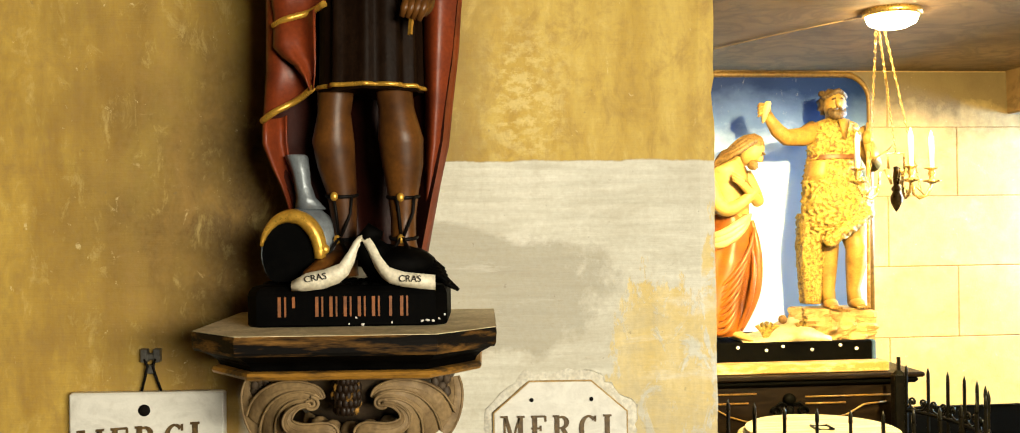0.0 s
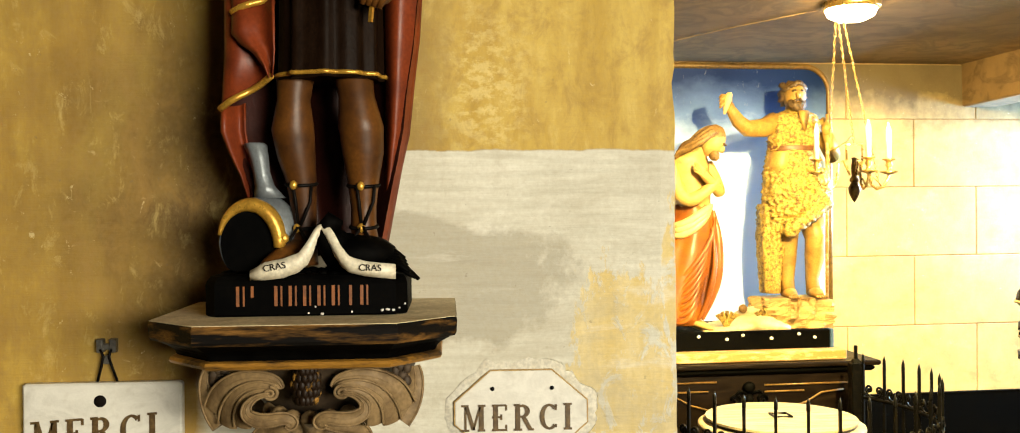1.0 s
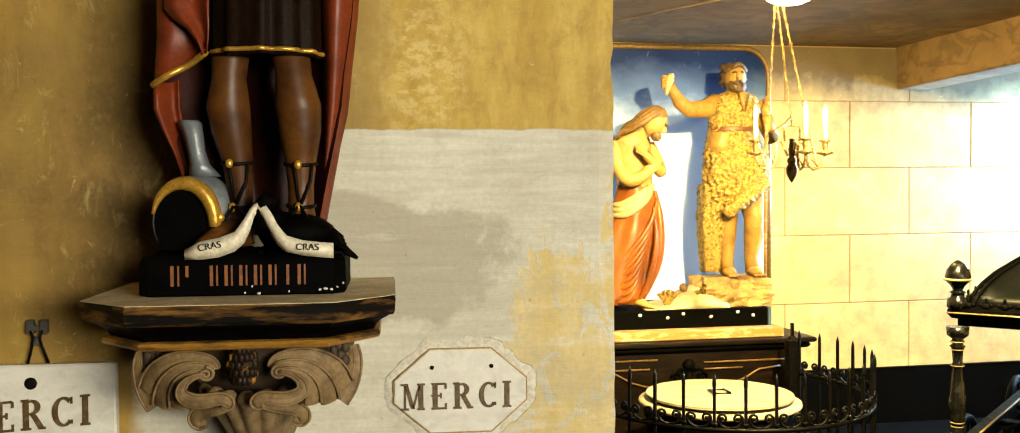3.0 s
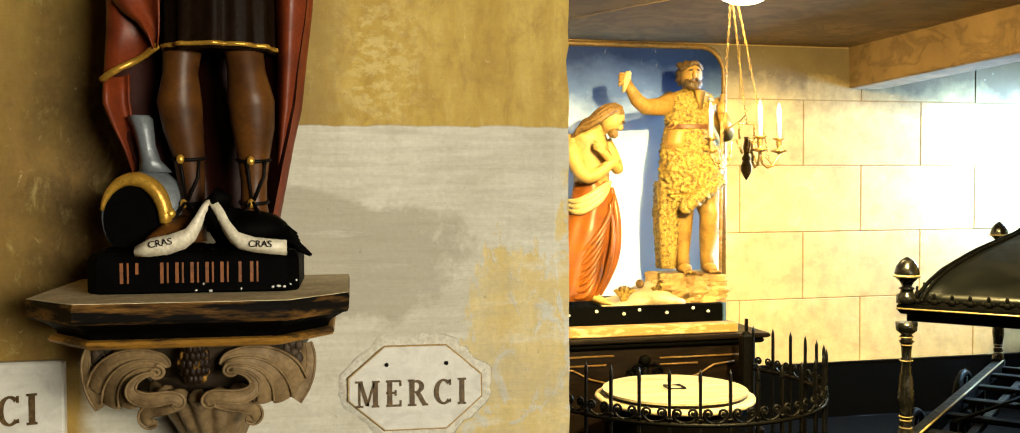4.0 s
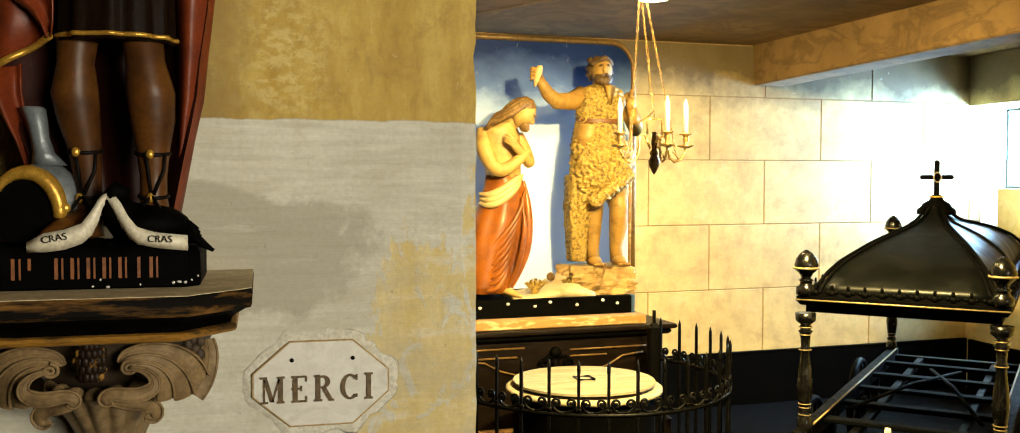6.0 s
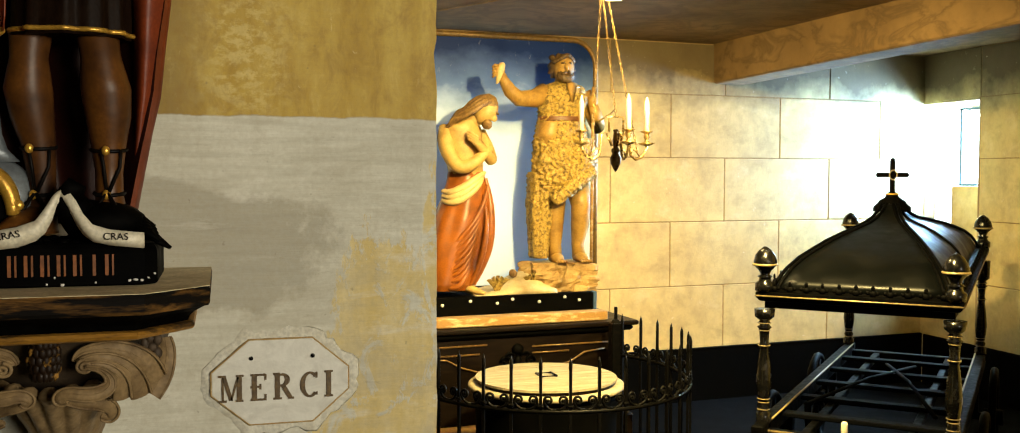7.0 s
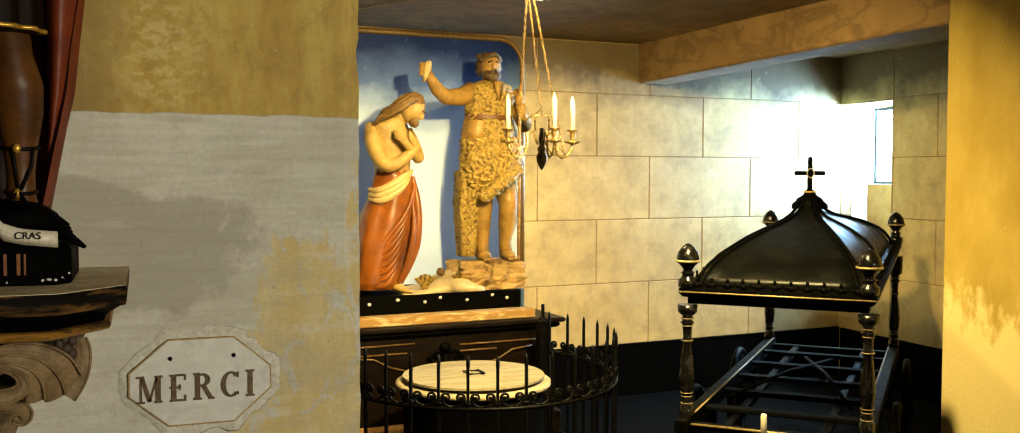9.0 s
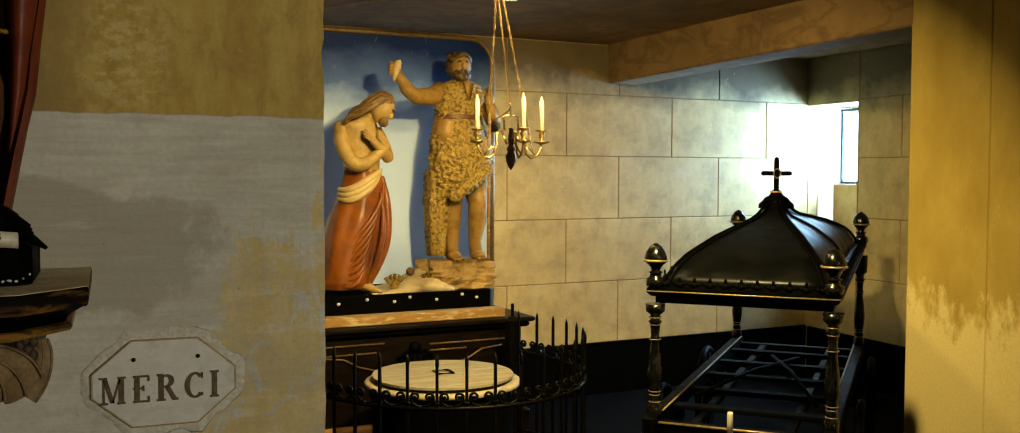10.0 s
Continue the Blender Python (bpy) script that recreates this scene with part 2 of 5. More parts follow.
M_BLACK.node_tree.nodes["Principled BSDF"].inputs["Specular IOR Level"].default_value = 0.03
M_GLOSS = worn("black_lacquer", (0.003, 0.003, 0.003), (0.008, 0.007, 0.006), 0.22, scale=30, bump=0.0002)
M_DADO = worn("dark_dado", (0.0008, 0.0008, 0.0008), (0.002, 0.0018, 0.0016), 0.8, scale=6)
M_IRON = worn("wrought_iron", (0.0018, 0.0017, 0.0016), (0.005, 0.004, 0.003), 0.42, 0.3, scale=60)
M_GOLD = worn("old_gilding", (0.72, 0.40, 0.055), (0.40, 0.20, 0.025), 0.34, 0.55, scale=70)
M_BRASS = worn("aged_brass", (0.60, 0.40, 0.14), (0.30, 0.19, 0.07), 0.3, 0.9, scale=60)
M_WAX = worn("candle_wax", (0.85, 0.78, 0.62), (0.78, 0.70, 0.52), 0.4, scale=30)
wax = M_WAX.node_tree.nodes["Principled BSDF"]
wax.inputs["Subsurface Weight"].default_value, wax.inputs["Subsurface Scale"].default_value = 0.6, 0.01
wax.inputs["Subsurface Radius"].default_value = (1.0, 0.9, 0.75)
M_WOOD = worn("gilded_plank", (0.34, 0.18, 0.045), (0.62, 0.48, 0.26), 0.6, scale=14, stretch=(0.6, 2, 2), lo=0.5, hi=0.62)
M_DARKWOOD = worn("dark_walnut", (0.005, 0.003, 0.0018), (0.012, 0.0065, 0.0035), 0.40, scale=14, stretch=(0.5, 3, 3))
M_STONE = worn("font_stone", (0.40, 0.33, 0.21), (0.20, 0.15, 0.085), 0.7, scale=16)
M_COVER = worn("pale_wood_cover", (0.36, 0.31, 0.21), (0.15, 0.115, 0.065), 0.55, scale=9, grain=90, stretch=(0.5, 6, 1), lo=0.4, hi=0.75)


# ---- mesh helpers ----
class Geo:
    def __init__(self):
        self.v, self.f, self.m, self.s = [], [], [], []

    def face(self, idx, mat=0, smooth=False):
        self.f.append(tuple(idx)), self.m.append(mat), self.s.append(smooth)

    def box(self, lo, hi, bev=0.0, mat=0):
        lo, hi = Vector(lo), Vector(hi)
        if bev <= 0:
            o = len(self.v)
            for z in (lo.z, hi.z):
                self.v += [(lo.x, lo.y, z), (hi.x, lo.y, z), (hi.x, hi.y, z), (lo.x, hi.y, z)]
            for q in ((0, 3, 2, 1), (4, 5, 6, 7), (0, 1, 5, 4), (1, 2, 6, 5), (2, 3, 7, 6), (3, 0, 4, 7)):
                self.face([o + i for i in q], mat)
            return self
        b = bev
        rings = []
        for z, e in ((lo.z, b), (lo.z + b, 0), (hi.z - b, 0), (hi.z, b)):
            x0, x1, y0, y1 = lo.x + e, hi.x - e, lo.y + e, hi.y - e
            rings.append([(x0 + b, y0, z), (x1 - b, y0, z), (x1, y0 + b, z), (x1, y1 - b, z), (x1 - b, y1, z), (x0 + b, y1, z), (x0, y1 - b, z), (x0, y0 + b, z)])
        return self.loft(rings, mat, smooth=False)

    def loft(self, rings, mat=0, closed=True, caps=True, smooth=True):
        o, k = len(self.v), len(rings[0])
        for r in rings:
            self.v += [tuple(p) for p in r]
        for i in range(len(rings) - 1):
            for j in range(k if closed else k - 1):
                a, b = o + i * k + j, o + i * k + (j + 1) % k
                self.face((a, b, b + k, a + k), mat, smooth)
        if caps and closed:
            self.face([o + j for j in reversed(range(k))], mat)
            self.face([o + (len(rings) - 1) * k + j for j in range(k)], mat)
        return self

    def tube(self, pts, radii, seg=8, mat=0, flat=1.0, closed=False, up=(0, 0, 1)):
        pts = [Vector(p) for p in pts]
        n = len(pts)
        if isinstance(radii, (int, float)):
            radii = [radii] * n
        rings, side = [], None
        for i, p in enumerate(pts):
            if closed:
                d = pts[(i + 1) % n] - pts[i - 1]
            else:
                d = pts[min(i + 1, n - 1)] - pts[max(i - 1, 0)]
            d = d.normalized() if d.length > 1e-9 else Vector((0, 0, 1))
            if side is None:
                u = Vector(up) if abs(d.dot(Vector(up))) < 0.9 else Vector((0, 1, 0))
                side = d.cross(u).normalized()
            side = (side - d * side.dot(d)).normalized()
            other = d.cross(side)
            r = radii[i]
            rings.append([p + side * (r * math.cos(a)) + other * (r * flat * math.sin(a)) for a in (2 * math.pi * j / seg for j in range(seg))])
        if closed:
            rings.append(rings[0])
        return self.loft(rings, mat, caps=not closed)

    def lathe(self, prof, at=(0, 0, 0), seg=20, mat=0, smooth=True, turn=0.0, sx=1.0, sy=1.0):
        rings = [[(at[0] + sx * r * math.cos(a), at[1] + sy * r * math.sin(a), at[2] + z) for a in (turn + 2 * math.pi * j / seg for j in range(seg))] for r, z in prof]
        return self.loft(rings, mat, smooth=smooth)

    def blob(self, c, r, seg=14, rows=9, mat=0, bumpy=0.0, freq=20.0):
        rings = []
        for i in range(rows + 1):
            t = math.pi * i / rows
            ring = []
            for j in range(seg):
                a = 2 * math.pi * j / seg
                d = Vector((math.sin(max(t, 0.02)) * math.cos(a), math.sin(max(t, 0.02)) * math.sin(a), -math.cos(t)))
                k = 1 + bumpy * noise.noise(Vector((c[0] + d.x * r[0], c[1] + d.y * r[1], c[2] + d.z * r[2])) * freq)
                ring.append((c[0] + d.x * r[0] * k, c[1] + d.y * r[1] * k, c[2] + d.z * r[2] * k))
            rings.append(ring)
        return self.loft(rings, mat)

    def prism(self, poly, y0, y1, mat=0, plane="xz"):
        """A polygon of the x-z plane carried from y0 to y1 (or of x-y, from z0 to z1)."""
        put = (lambda p, h: (p[0], h, p[1])) if plane == "xz" else (lambda p, h: (p[0], p[1], h))
        return self.loft([[put(p, y0) for p in poly], [put(p, y1) for p in poly]], mat, smooth=False)

    def obj(self, name, mats, parent=None, label="", at=None, recalc=True):
        me = bpy.data.meshes.new(name)
        me.from_pydata(self.v, [], self.f)
        for m in mats if isinstance(mats, (list, tuple)) else [mats]:
            me.materials.append(m)
        me.polygons.foreach_set("material_index", self.m)
        me.polygons.foreach_set("use_smooth", self.s)
        if recalc:
            bm = bmesh.new()
            bm.from_mesh(me)
            bmesh.ops.recalc_face_normals(bm, faces=bm.faces)
            bm.to_mesh(me)
            bm.free()
        ob = new(name, me)
        if parent:
            ob.parent = parent
        if at is not None:
            ob.matrix_basis = at if isinstance(at, Matrix) else Matrix.Translation(at)
        if label:
            ob["label"] = label
        return ob


def thing(name, at, label, category, group=""):
    ob = new(name)
    ob.empty_display_size = 0.05
    ob.matrix_basis = at if isinstance(at, Matrix) else Matrix.Translation(at)
    return tagged(ob, label, category, group)


def structure(ob, label, category):
    return tagged(ob, label, category, kind="structure")


BACK = pose(1.0, 6.5, 0, 0, 0, 4.0)   # the back wall: x along it, y into it


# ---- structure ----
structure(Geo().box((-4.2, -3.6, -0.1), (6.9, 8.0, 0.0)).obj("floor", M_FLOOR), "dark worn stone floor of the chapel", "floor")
structure(Geo().box((-4.2, -3.6, 2.69), (6.9, 8.0, 2.85)).obj("ceiling", M_CEIL), "low smoke-stained plaster ceiling", "ceiling")


def near_wall():
    g = Geo()
    nx, nz = 60, 110
    rings = []
    for j in range(nz + 1):
        z = 2.69 * j / nz
        row = []
        for i in range(nx + 1):
            x = -4.0 + 4.38 * (i / nx) ** 0.35
            e = 0.0
            if i >= nx - 1:
                e = 0.004 * noise.noise(Vector((3, 7, z * 14))) + 0.003 * noise.noise(Vector((1, 2, z * 60))) - 0.002
            row.append((x + e, 1.6 + 0.002 * noise.noise(Vector((x * 6, 0, z * 6))) + (0.004 if i == nx else 0), z))
        row += [(0.378 + e, 2.1, z), (-4.0, 2.1, z)]
        rings.append(row)
    g.loft(rings, 0, smooth=False)
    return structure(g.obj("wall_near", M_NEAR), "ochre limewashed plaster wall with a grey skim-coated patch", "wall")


near_wall()
structure(Geo().box((0, 0, 0), (4.75, 0.4, 2.69)).box((-4.9, 0, 0), (0, 0.4, 2.69)).obj("wall_back", M_JOINT, at=BACK), "painted ashlar wall with brown ruled joints", "wall")
wall_back = bpy.data.objects["wall_back"]
# right wall with the deep window opening next to the corner
g = Geo()
g.box((5.6, 3.6, 0), (6.3, 6.2, 2.69)).box((5.6, 6.2, 0), (6.3, 6.9, 1.0), 0, 1).box((5.6, 6.2, 2.287), (6.3, 6.9, 2.69), 0, 1)
g.box((5.96, 6.2, 1.0), (6.3, 6.9, 1.615), 0, 1).box((5.61, 6.19, 1.0), (6.29, 6.204, 2.287), 0, 1)
wall_right = structure(g.obj("wall_right", [M_JOINT, M_BLOCK]), "shaded ashlar side wall with a deep window recess", "wall")
g = Geo().box((3.745, 3.262, 0), (4.6, 3.75, 2.69), 0.006).box((3.738, 2.3, 0), (4.6, 3.256, 2.69), 0.006).box((3.76, 2.4, 0), (4.5, 3.7, 2.69))
structure(g.obj("pier", M_PILLAR), "yellow ochre plastered pier, pale and scuffed below", "pier")
# unseen walls added to close the room, dark so they bounce little light
structure(Geo().box((-4.2, -3.6, 0), (-4.0, 8, 2.69)).obj("wall_left", M_ROOM), "unseen nave wall closing the room", "wall")
structure(Geo().box((6.3, -3.6, 0), (6.5, 3.75, 2.69)).obj("wall_nave", M_ROOM), "unseen nave wall closing the room", "wall")
# opening added for the unseen nave light
g = Geo().box((-4.0, -3.4, 0), (1.2, -3.2, 2.69)).box((3.8, -3.4, 0), (6.3, -3.2, 2.69)).box((1.2, -3.4, 0), (3.8, -3.2, 1.6)).box((1.2, -3.4, 2.6), (3.8, -3.2, 2.69))
structure(g.obj("wall_rear", M_ROOM), "unseen rear wall with an opening for the added light", "wall")

# beam from the back wall to the pier
bx0, by0, bx1, by1 = 3.60, 6.72, 3.742, 3.74
n = 24
rings = []
for i in range(n + 1):
    k = i / n
    x, y = bx0 + (bx1 - bx0) * k, by0 + (by1 - by0) * k
    j = 0.006 * noise.noise(Vector((0, y * 9, 1)))
    zb = 2.392 + 0.05 * k + 0.5 * j
    rings.append([(x - 0.004, y, 2.69), (x + j * 0.3, y, zb + 0.012), (x + 0.012, y, zb), (x + 0.25, y, zb), (x + 0.25, y, 2.69)])
structure(Geo().loft(rings, smooth=False).obj("ceiling_beam", M_CEIL), "plastered ceiling beam with a chipped lower edge", "beam")

# unseen wall added to close the bay behind the pier
structure(Geo().box((4.6, 3.3, 0), (6.3, 3.6, 2.69)).obj("wall_bay", M_ROOM), "unseen plaster wall closing the bay beside the pier", "wall")
structure(Geo().box((0, 0.0, 0), (4.72, -0.03, 0.402), 0.004).obj("baseboard", M_DADO, at=BACK), "black painted dado along the chapel wall", "dado")
structure(Geo().box((5.57, 3.76, 0), (5.6, 6.75, 0.402), 0.004).obj("baseboard", M_DADO), "black painted dado along the side wall", "dado")

# window: frame and pane at the outer end of the recess
win = thing("window_1", (5.98, 6.55, 1.62), "small bright iron-framed window in a deep recess", "window")
win["kind"] = "structure"
g = Geo()
for lo, hi in (((0, -0.3, 0), (0.025, 0.3, 0.02)), ((0, -0.3, 0.63), (0.025, 0.3, 0.65)), ((0, -0.3, 0.02), (0.025, -0.28, 0.63)), ((0, 0.27, 0.02), (0.025, 0.29, 0.63))):
    g.box(lo, hi, 0.003)
for m, k in ((M_FLOOR, 0.03), (M_DADO, 0.03), (M_IRON, 0.12), (M_DARKWOOD, 0.1)):
    m.node_tree.nodes["Principled BSDF"].inputs["Specular IOR Level"].default_value = k
M_WINFRAME = worn("blue_grey_iron", (0.05, 0.11, 0.15), (0.10, 0.16, 0.20), 0.5)
g.obj("window_frame", M_WINFRAME, win)
mg = Nodes("window_glass", 0.05)
mg.bsdf.inputs["Transmission Weight"].default_value = 1.0
M_GLASS = mg.done((0.9, 0.95, 0.97))
pane = Geo().box((0.008, -0.28, 0.02), (0.012, 0.27, 0.63)).obj("pane", M_GLASS, win)
pane.visible_shadow = False
# bright overcast day outside the pane
mo = Nodes("bright_day", 1.0)
mo.bsdf.inputs["Emission Color"].default_value = (0.80, 0.93, 1.0, 1)
mo.bsdf.inputs["Emission Strength"].default_value = 6.0
structure(Geo().box((6.5, 5.2, 0.5), (6.52, 8.2, 3.6)).obj("backdrop", mo.done((0.5, 0.5, 0.5))), "bright white daylight outside the window", "backdrop")


# ---- saint on the bracket ----
U = 0.00094
M_CLOAK = worn("red_cloak_paint", (0.19, 0.034, 0.009), (0.095, 0.016, 0.005), 0.46, scale=16, bump=0.0006)
M_TUNIC = worn("dark_brown_tunic_paint", (0.008, 0.0036, 0.0016), (0.014, 0.0065, 0.0028), 0.5, scale=16)
M_SKIN = worn("tan_flesh_paint", (0.115, 0.043, 0.0085), (0.024, 0.008, 0.0025), 0.40, scale=13, bump=0.0003, lo=0.42, hi=0.66)
M_SILVER = worn("silver_grey_paint", (0.19, 0.215, 0.23), (0.09, 0.10, 0.115), 0.40, 0.3, scale=20)
M_SCROLL = worn("white_scroll_paint", (0.72, 0.66, 0.50), (0.52, 0.45, 0.30), 0.5, scale=26)
M_STRAP = worn("black_strap", (0.004, 0.003, 0.0025), (0.010, 0.007, 0.005), 0.5)
M_LETTER = worn("faded_orange_lettering", (0.26, 0.085, 0.020), (0.12, 0.04, 0.01), 0.5, scale=90)
M_CLOAKSHADE = worn("maroon_cloak_shade", (0.035, 0.008, 0.005), (0.018, 0.005, 0.003), 0.45, scale=16)
for m, k in ((M_STRAP, 0.08), (M_TUNIC, 0.06), (M_SKIN, 0.22), (M_CLOAK, 0.25), (M_CLOAKSHADE, 0.15)):
    m.node_tree.nodes["Principled BSDF"].inputs["Specular IOR Level"].default_value = k
M_CHIP = worn("bare_plaster_chip", (0.75, 0.72, 0.66), (0.6, 0.56, 0.5), 0.9)


def text_mesh(body, size, depth):
    c = bpy.data.curves.new("lettering", "FONT")
    c.body, c.size, c.extrude, c.align_x, c.align_y = body, size, depth, "CENTER", "CENTER"
    ob = new("lettering", c)
    bpy.context.view_layer.update()
    me = bpy.data.meshes.new_from_object(ob.evaluated_get(bpy.context.evaluated_depsgraph_get()))
    v = [tuple(p.co) for p in me.vertices]
    f = [tuple(p.vertices) for p in me.polygons]
    bpy.data.objects.remove(ob)
    bpy.data.meshes.remove(me)
    return v, f


def drape(g, levels, mat, folds, amp, seg=56, arc=None, phase=0.0, twist=0.0, rough=0.0, freq=0.05, steps=5):
    """Cloth round a line of ellipses (z, cx, cy, rx, ry): folds run down it."""
    fine = []
    for i in range(len(levels) - 1):
        for k in range(steps):
            q = k / steps
            q = q * q * (3 - 2 * q) * 0.4 + q * 0.6
            fine.append([a + (b - a) * q for a, b in zip(levels[i], levels[i + 1])])
    fine.append(levels[-1])
    rings = []
    for z, cx, cy, rx, ry in fine:
        ring = []
        for j in range(seg):
            a = 2 * math.pi * j / seg if arc is None else arc[0] + (arc[1] - arc[0]) * j / (seg - 1)
            k = 1 + amp * math.sin(folds * a + phase + twist * z) + amp * 0.5 * math.sin(folds * 1.7 * a + 2 * phase - twist * 0.6 * z)
            if rough:
                k += rough * noise.noise(Vector((math.cos(a) * rx, math.sin(a) * ry, z)) * freq)
            ring.append((cx + rx * k * math.cos(a), cy + ry * k * math.sin(a), z))
        rings.append(ring)
    g.loft(rings, mat, closed=arc is None, caps=arc is None)
    return rings


def saint_statue():
    g = Geo()   # 0 cloak 1 tunic 2 flesh 3 gold 4 silver 5 black 6 scroll 7 strap 8 lettering 9 chip
    # plinth with cut corners
    def plinth(x0, x1, y0, y1, c, z):
        return [(x0 + c, y0, z), (x1 - c, y0, z), (x1, y0 + c, z), (x1, y1, z), (x0, y1, z), (x0, y0 + c, z)]
    g.loft([plinth(-152 + e, 140 - e, -84 + e, 96, 16, z) for z, e in ((0, 3), (3, 0), (46, 0), (52, 2), (58, 6), (60, 12))], 5, smooth=False)
    for i in range(70):
        x, y = random.uniform(-130, 120), random.uniform(-65, 60)
        g.blob((x, y, 59), (random.uniform(6, 16), random.uniform(5, 12), random.uniform(3, 8)), 8, 5, 5)
    # legs
    def leg(pts):
        rings = []
        fine = []
        for i in range(len(pts) - 1):
            for k in range(4):
                q = k / 4
                fine.append([a + (b - a) * q for a, b in zip(pts[i], pts[i + 1])])
        fine.append(pts[-1])
        for x, y, z, r, back in fine:
            rings.append([(x + r * math.cos(a), y + r * (1.02 if math.sin(a) < 0 else back) * math.sin(a), z) for a in (2 * math.pi * j / 22 for j in range(22))])
        g.loft(rings, 2)
    leg([(-26, -6, 390, 22, 1.0), (-27, -20, 350, 28, 1.0), (-29, -24, 318, 25, 1.15), (-32, -18, 275, 32, 1.45), (-28, -14, 235, 29, 1.4), (-21, -10, 195, 23, 1.2), (-18, -6, 150, 19, 1.1), (-18, -6, 118, 19, 1.1), (-20, -8, 92, 22, 1.3), (-22, -8, 70, 25, 1.4)])
    leg([(56, -10, 390, 24, 1.0), (61, -28, 352, 29, 1.0), (66, -36, 322, 27, 1.15), (72, -34, 277, 34, 1.4), (74, -30, 237, 31, 1.4), (74, -28, 197, 24, 1.2), (74, -28, 157, 19, 1.1), (74, -28, 125, 19, 1.1), (76, -30, 100, 22, 1.3), (78, -30, 82, 25, 1.4)])
    g.tube([(-20, 10, 92), (-28, -20, 92), (-44, -52, 82), (-60, -72, 70), (-68, -80, 66)], [20, 24, 21, 17, 9], 12, 2, 0.8)
    g.tube([(76, -10, 100), (80, -36, 98), (88, -54, 92), (92, -62, 88)], [20, 22, 18, 6], 12, 2, 0.8)
    for k in range(5):
        g.blob((-78 + k * 8, -82 + abs(k - 3) * 2, 64), (5, 8, 5), 8, 5, 2)
    # sandal straps with gilt studs
    for cx, cy, z, r in ((-21, -10, 193, 23), (74, -28, 190, 23.5), (-18, -6, 128, 20), (74, -28, 128, 20), (-21, -10, 98, 23)):
        g.tube([(cx + r * math.cos(a), cy + r * 1.06 * math.sin(a), z + 3 * math.sin(a)) for a in (2 * math.pi * j / 24 for j in range(24))], 3.0, 6, 7, closed=True)
        g.blob((cx - 8 if cx < 0 else cx - 2, cy - r * 1.14, z - 2), (6, 4, 7), 8, 6, 3)
    for cx, cy in ((-30, -12), (66, -32)):
        g.tube([(cx, cy - 22, 190), (cx + 3, cy - 17.5, 165), (cx + 6, cy - 15, 130)], 2.5, 6, 7)
        g.tube([(cx + 26, cy - 16, 190), (cx + 24, cy - 14, 165), (cx + 10, cy - 20, 130)], 2.5, 6, 7)
        g.tube([(cx + 6, cy - 20, 128), (cx - 8, cy - 24, 105), (cx - 24, cy - 30, 84)], 2.5, 6, 7)
        g.tube([(cx + 8, cy - 20, 128), (cx + 20, cy - 26, 108), (cx + 18, cy - 42, 92)], 2.5, 6, 7)
    # tunic with deep pleats and a gilt hem
    rings = drape(g, [(347, 26, -18, 76, 62), (420, 26, -14, 75, 60), (520, 25, -8, 74, 56), (600, 24, 0, 66, 50)], 1, 11, 0.05, 88, phase=0.6)
    hem = [Vector(p) for p in rings[0]]
    g.tube([Vector((26, -18, 0)) + (p - Vector((26, -18, 0))) * 1.02 for p in hem], 3.6, 6, 3, closed=True)
    # torso, shoulders, arms, head: plain
    drape(g, [(595, 24, 0, 66, 48), (700, 22, 4, 70, 50), (780, 20, 4, 78, 50), (830, 20, 6, 66, 42), (850, 20, 6, 30, 30)], 1, 8, 0.02, 40)
    g.tube([(20, 6, 840), (20, 2, 880)], [26, 25], 14, 2)
    g.blob((20, -4, 930), (42, 48, 58), 18, 12, 2)
    g.blob((20, 12, 945), (50, 52, 52), 18, 12, 1, 0.12, 0.06)
    g.tube([(-52, 6, 800), (-88, -6, 720), (-96, -40, 640), (-70, -66, 610)], [30, 27, 22, 17], 12, 2)
    g.tube([(92, 6, 800), (122, 0, 700), (122, -30, 600), (114, -58, 510), (104, -70, 480)], [30, 27, 22, 17, 14], 12, 2)
    g.blob((108, -72, 478), (20, 22, 26), 12, 8, 2)
    for k in range(4):
        g.tube([(116 - k * 9, -80 + k, 484), (112 - k * 9, -92, 462), (104 - k * 8, -88, 444 + 2 * k)], [7, 7, 4.5], 8, 2)
    g.loft([[(96 + a, -88, 424 + b), (101 + a, -92, 424 + b), (103 + a, -84, 424 + b), (98 + a, -80, 424 + b)] for a, b in ((-8, 0), (-4, 40), (4, 90), (8, 120))], 3, smooth=False)
    # cloak: a thick folded shell behind the legs
    outer, inner = [], []
    lev = [(640, -126, 166), (497, -128, 166), (400, -134, 156), (330, -137, 145), (277, -138, 140), (230, -120, 131), (190, -106, 122), (130, -92, 110), (80, -80, 100)]
    fine = []
    for i in range(len(lev) - 1):
        for k in range(5):
            fine.append([a + (b - a) * k / 5 for a, b in zip(lev[i], lev[i + 1])])
    fine.append(lev[-1])
    for z, xl, xr in fine:
        ro, ri = [], []
        for j in range(61):
            q = j / 60
            x = xl + (xr - xl) * q
            edge = abs(2 * q - 1)
            y = 78 - 74 * edge ** 2.6 + 9 * math.sin(q * 17 + z * 0.006) * (1 - edge * 0.5)
            ro.append((x, y + 7, z))
            ri.append((x + (6 if q < 0.5 else -6) * edge, y - 7, z))
        outer.append(ro)
        inner.append(ri)
    g.loft(outer, 0, closed=False)
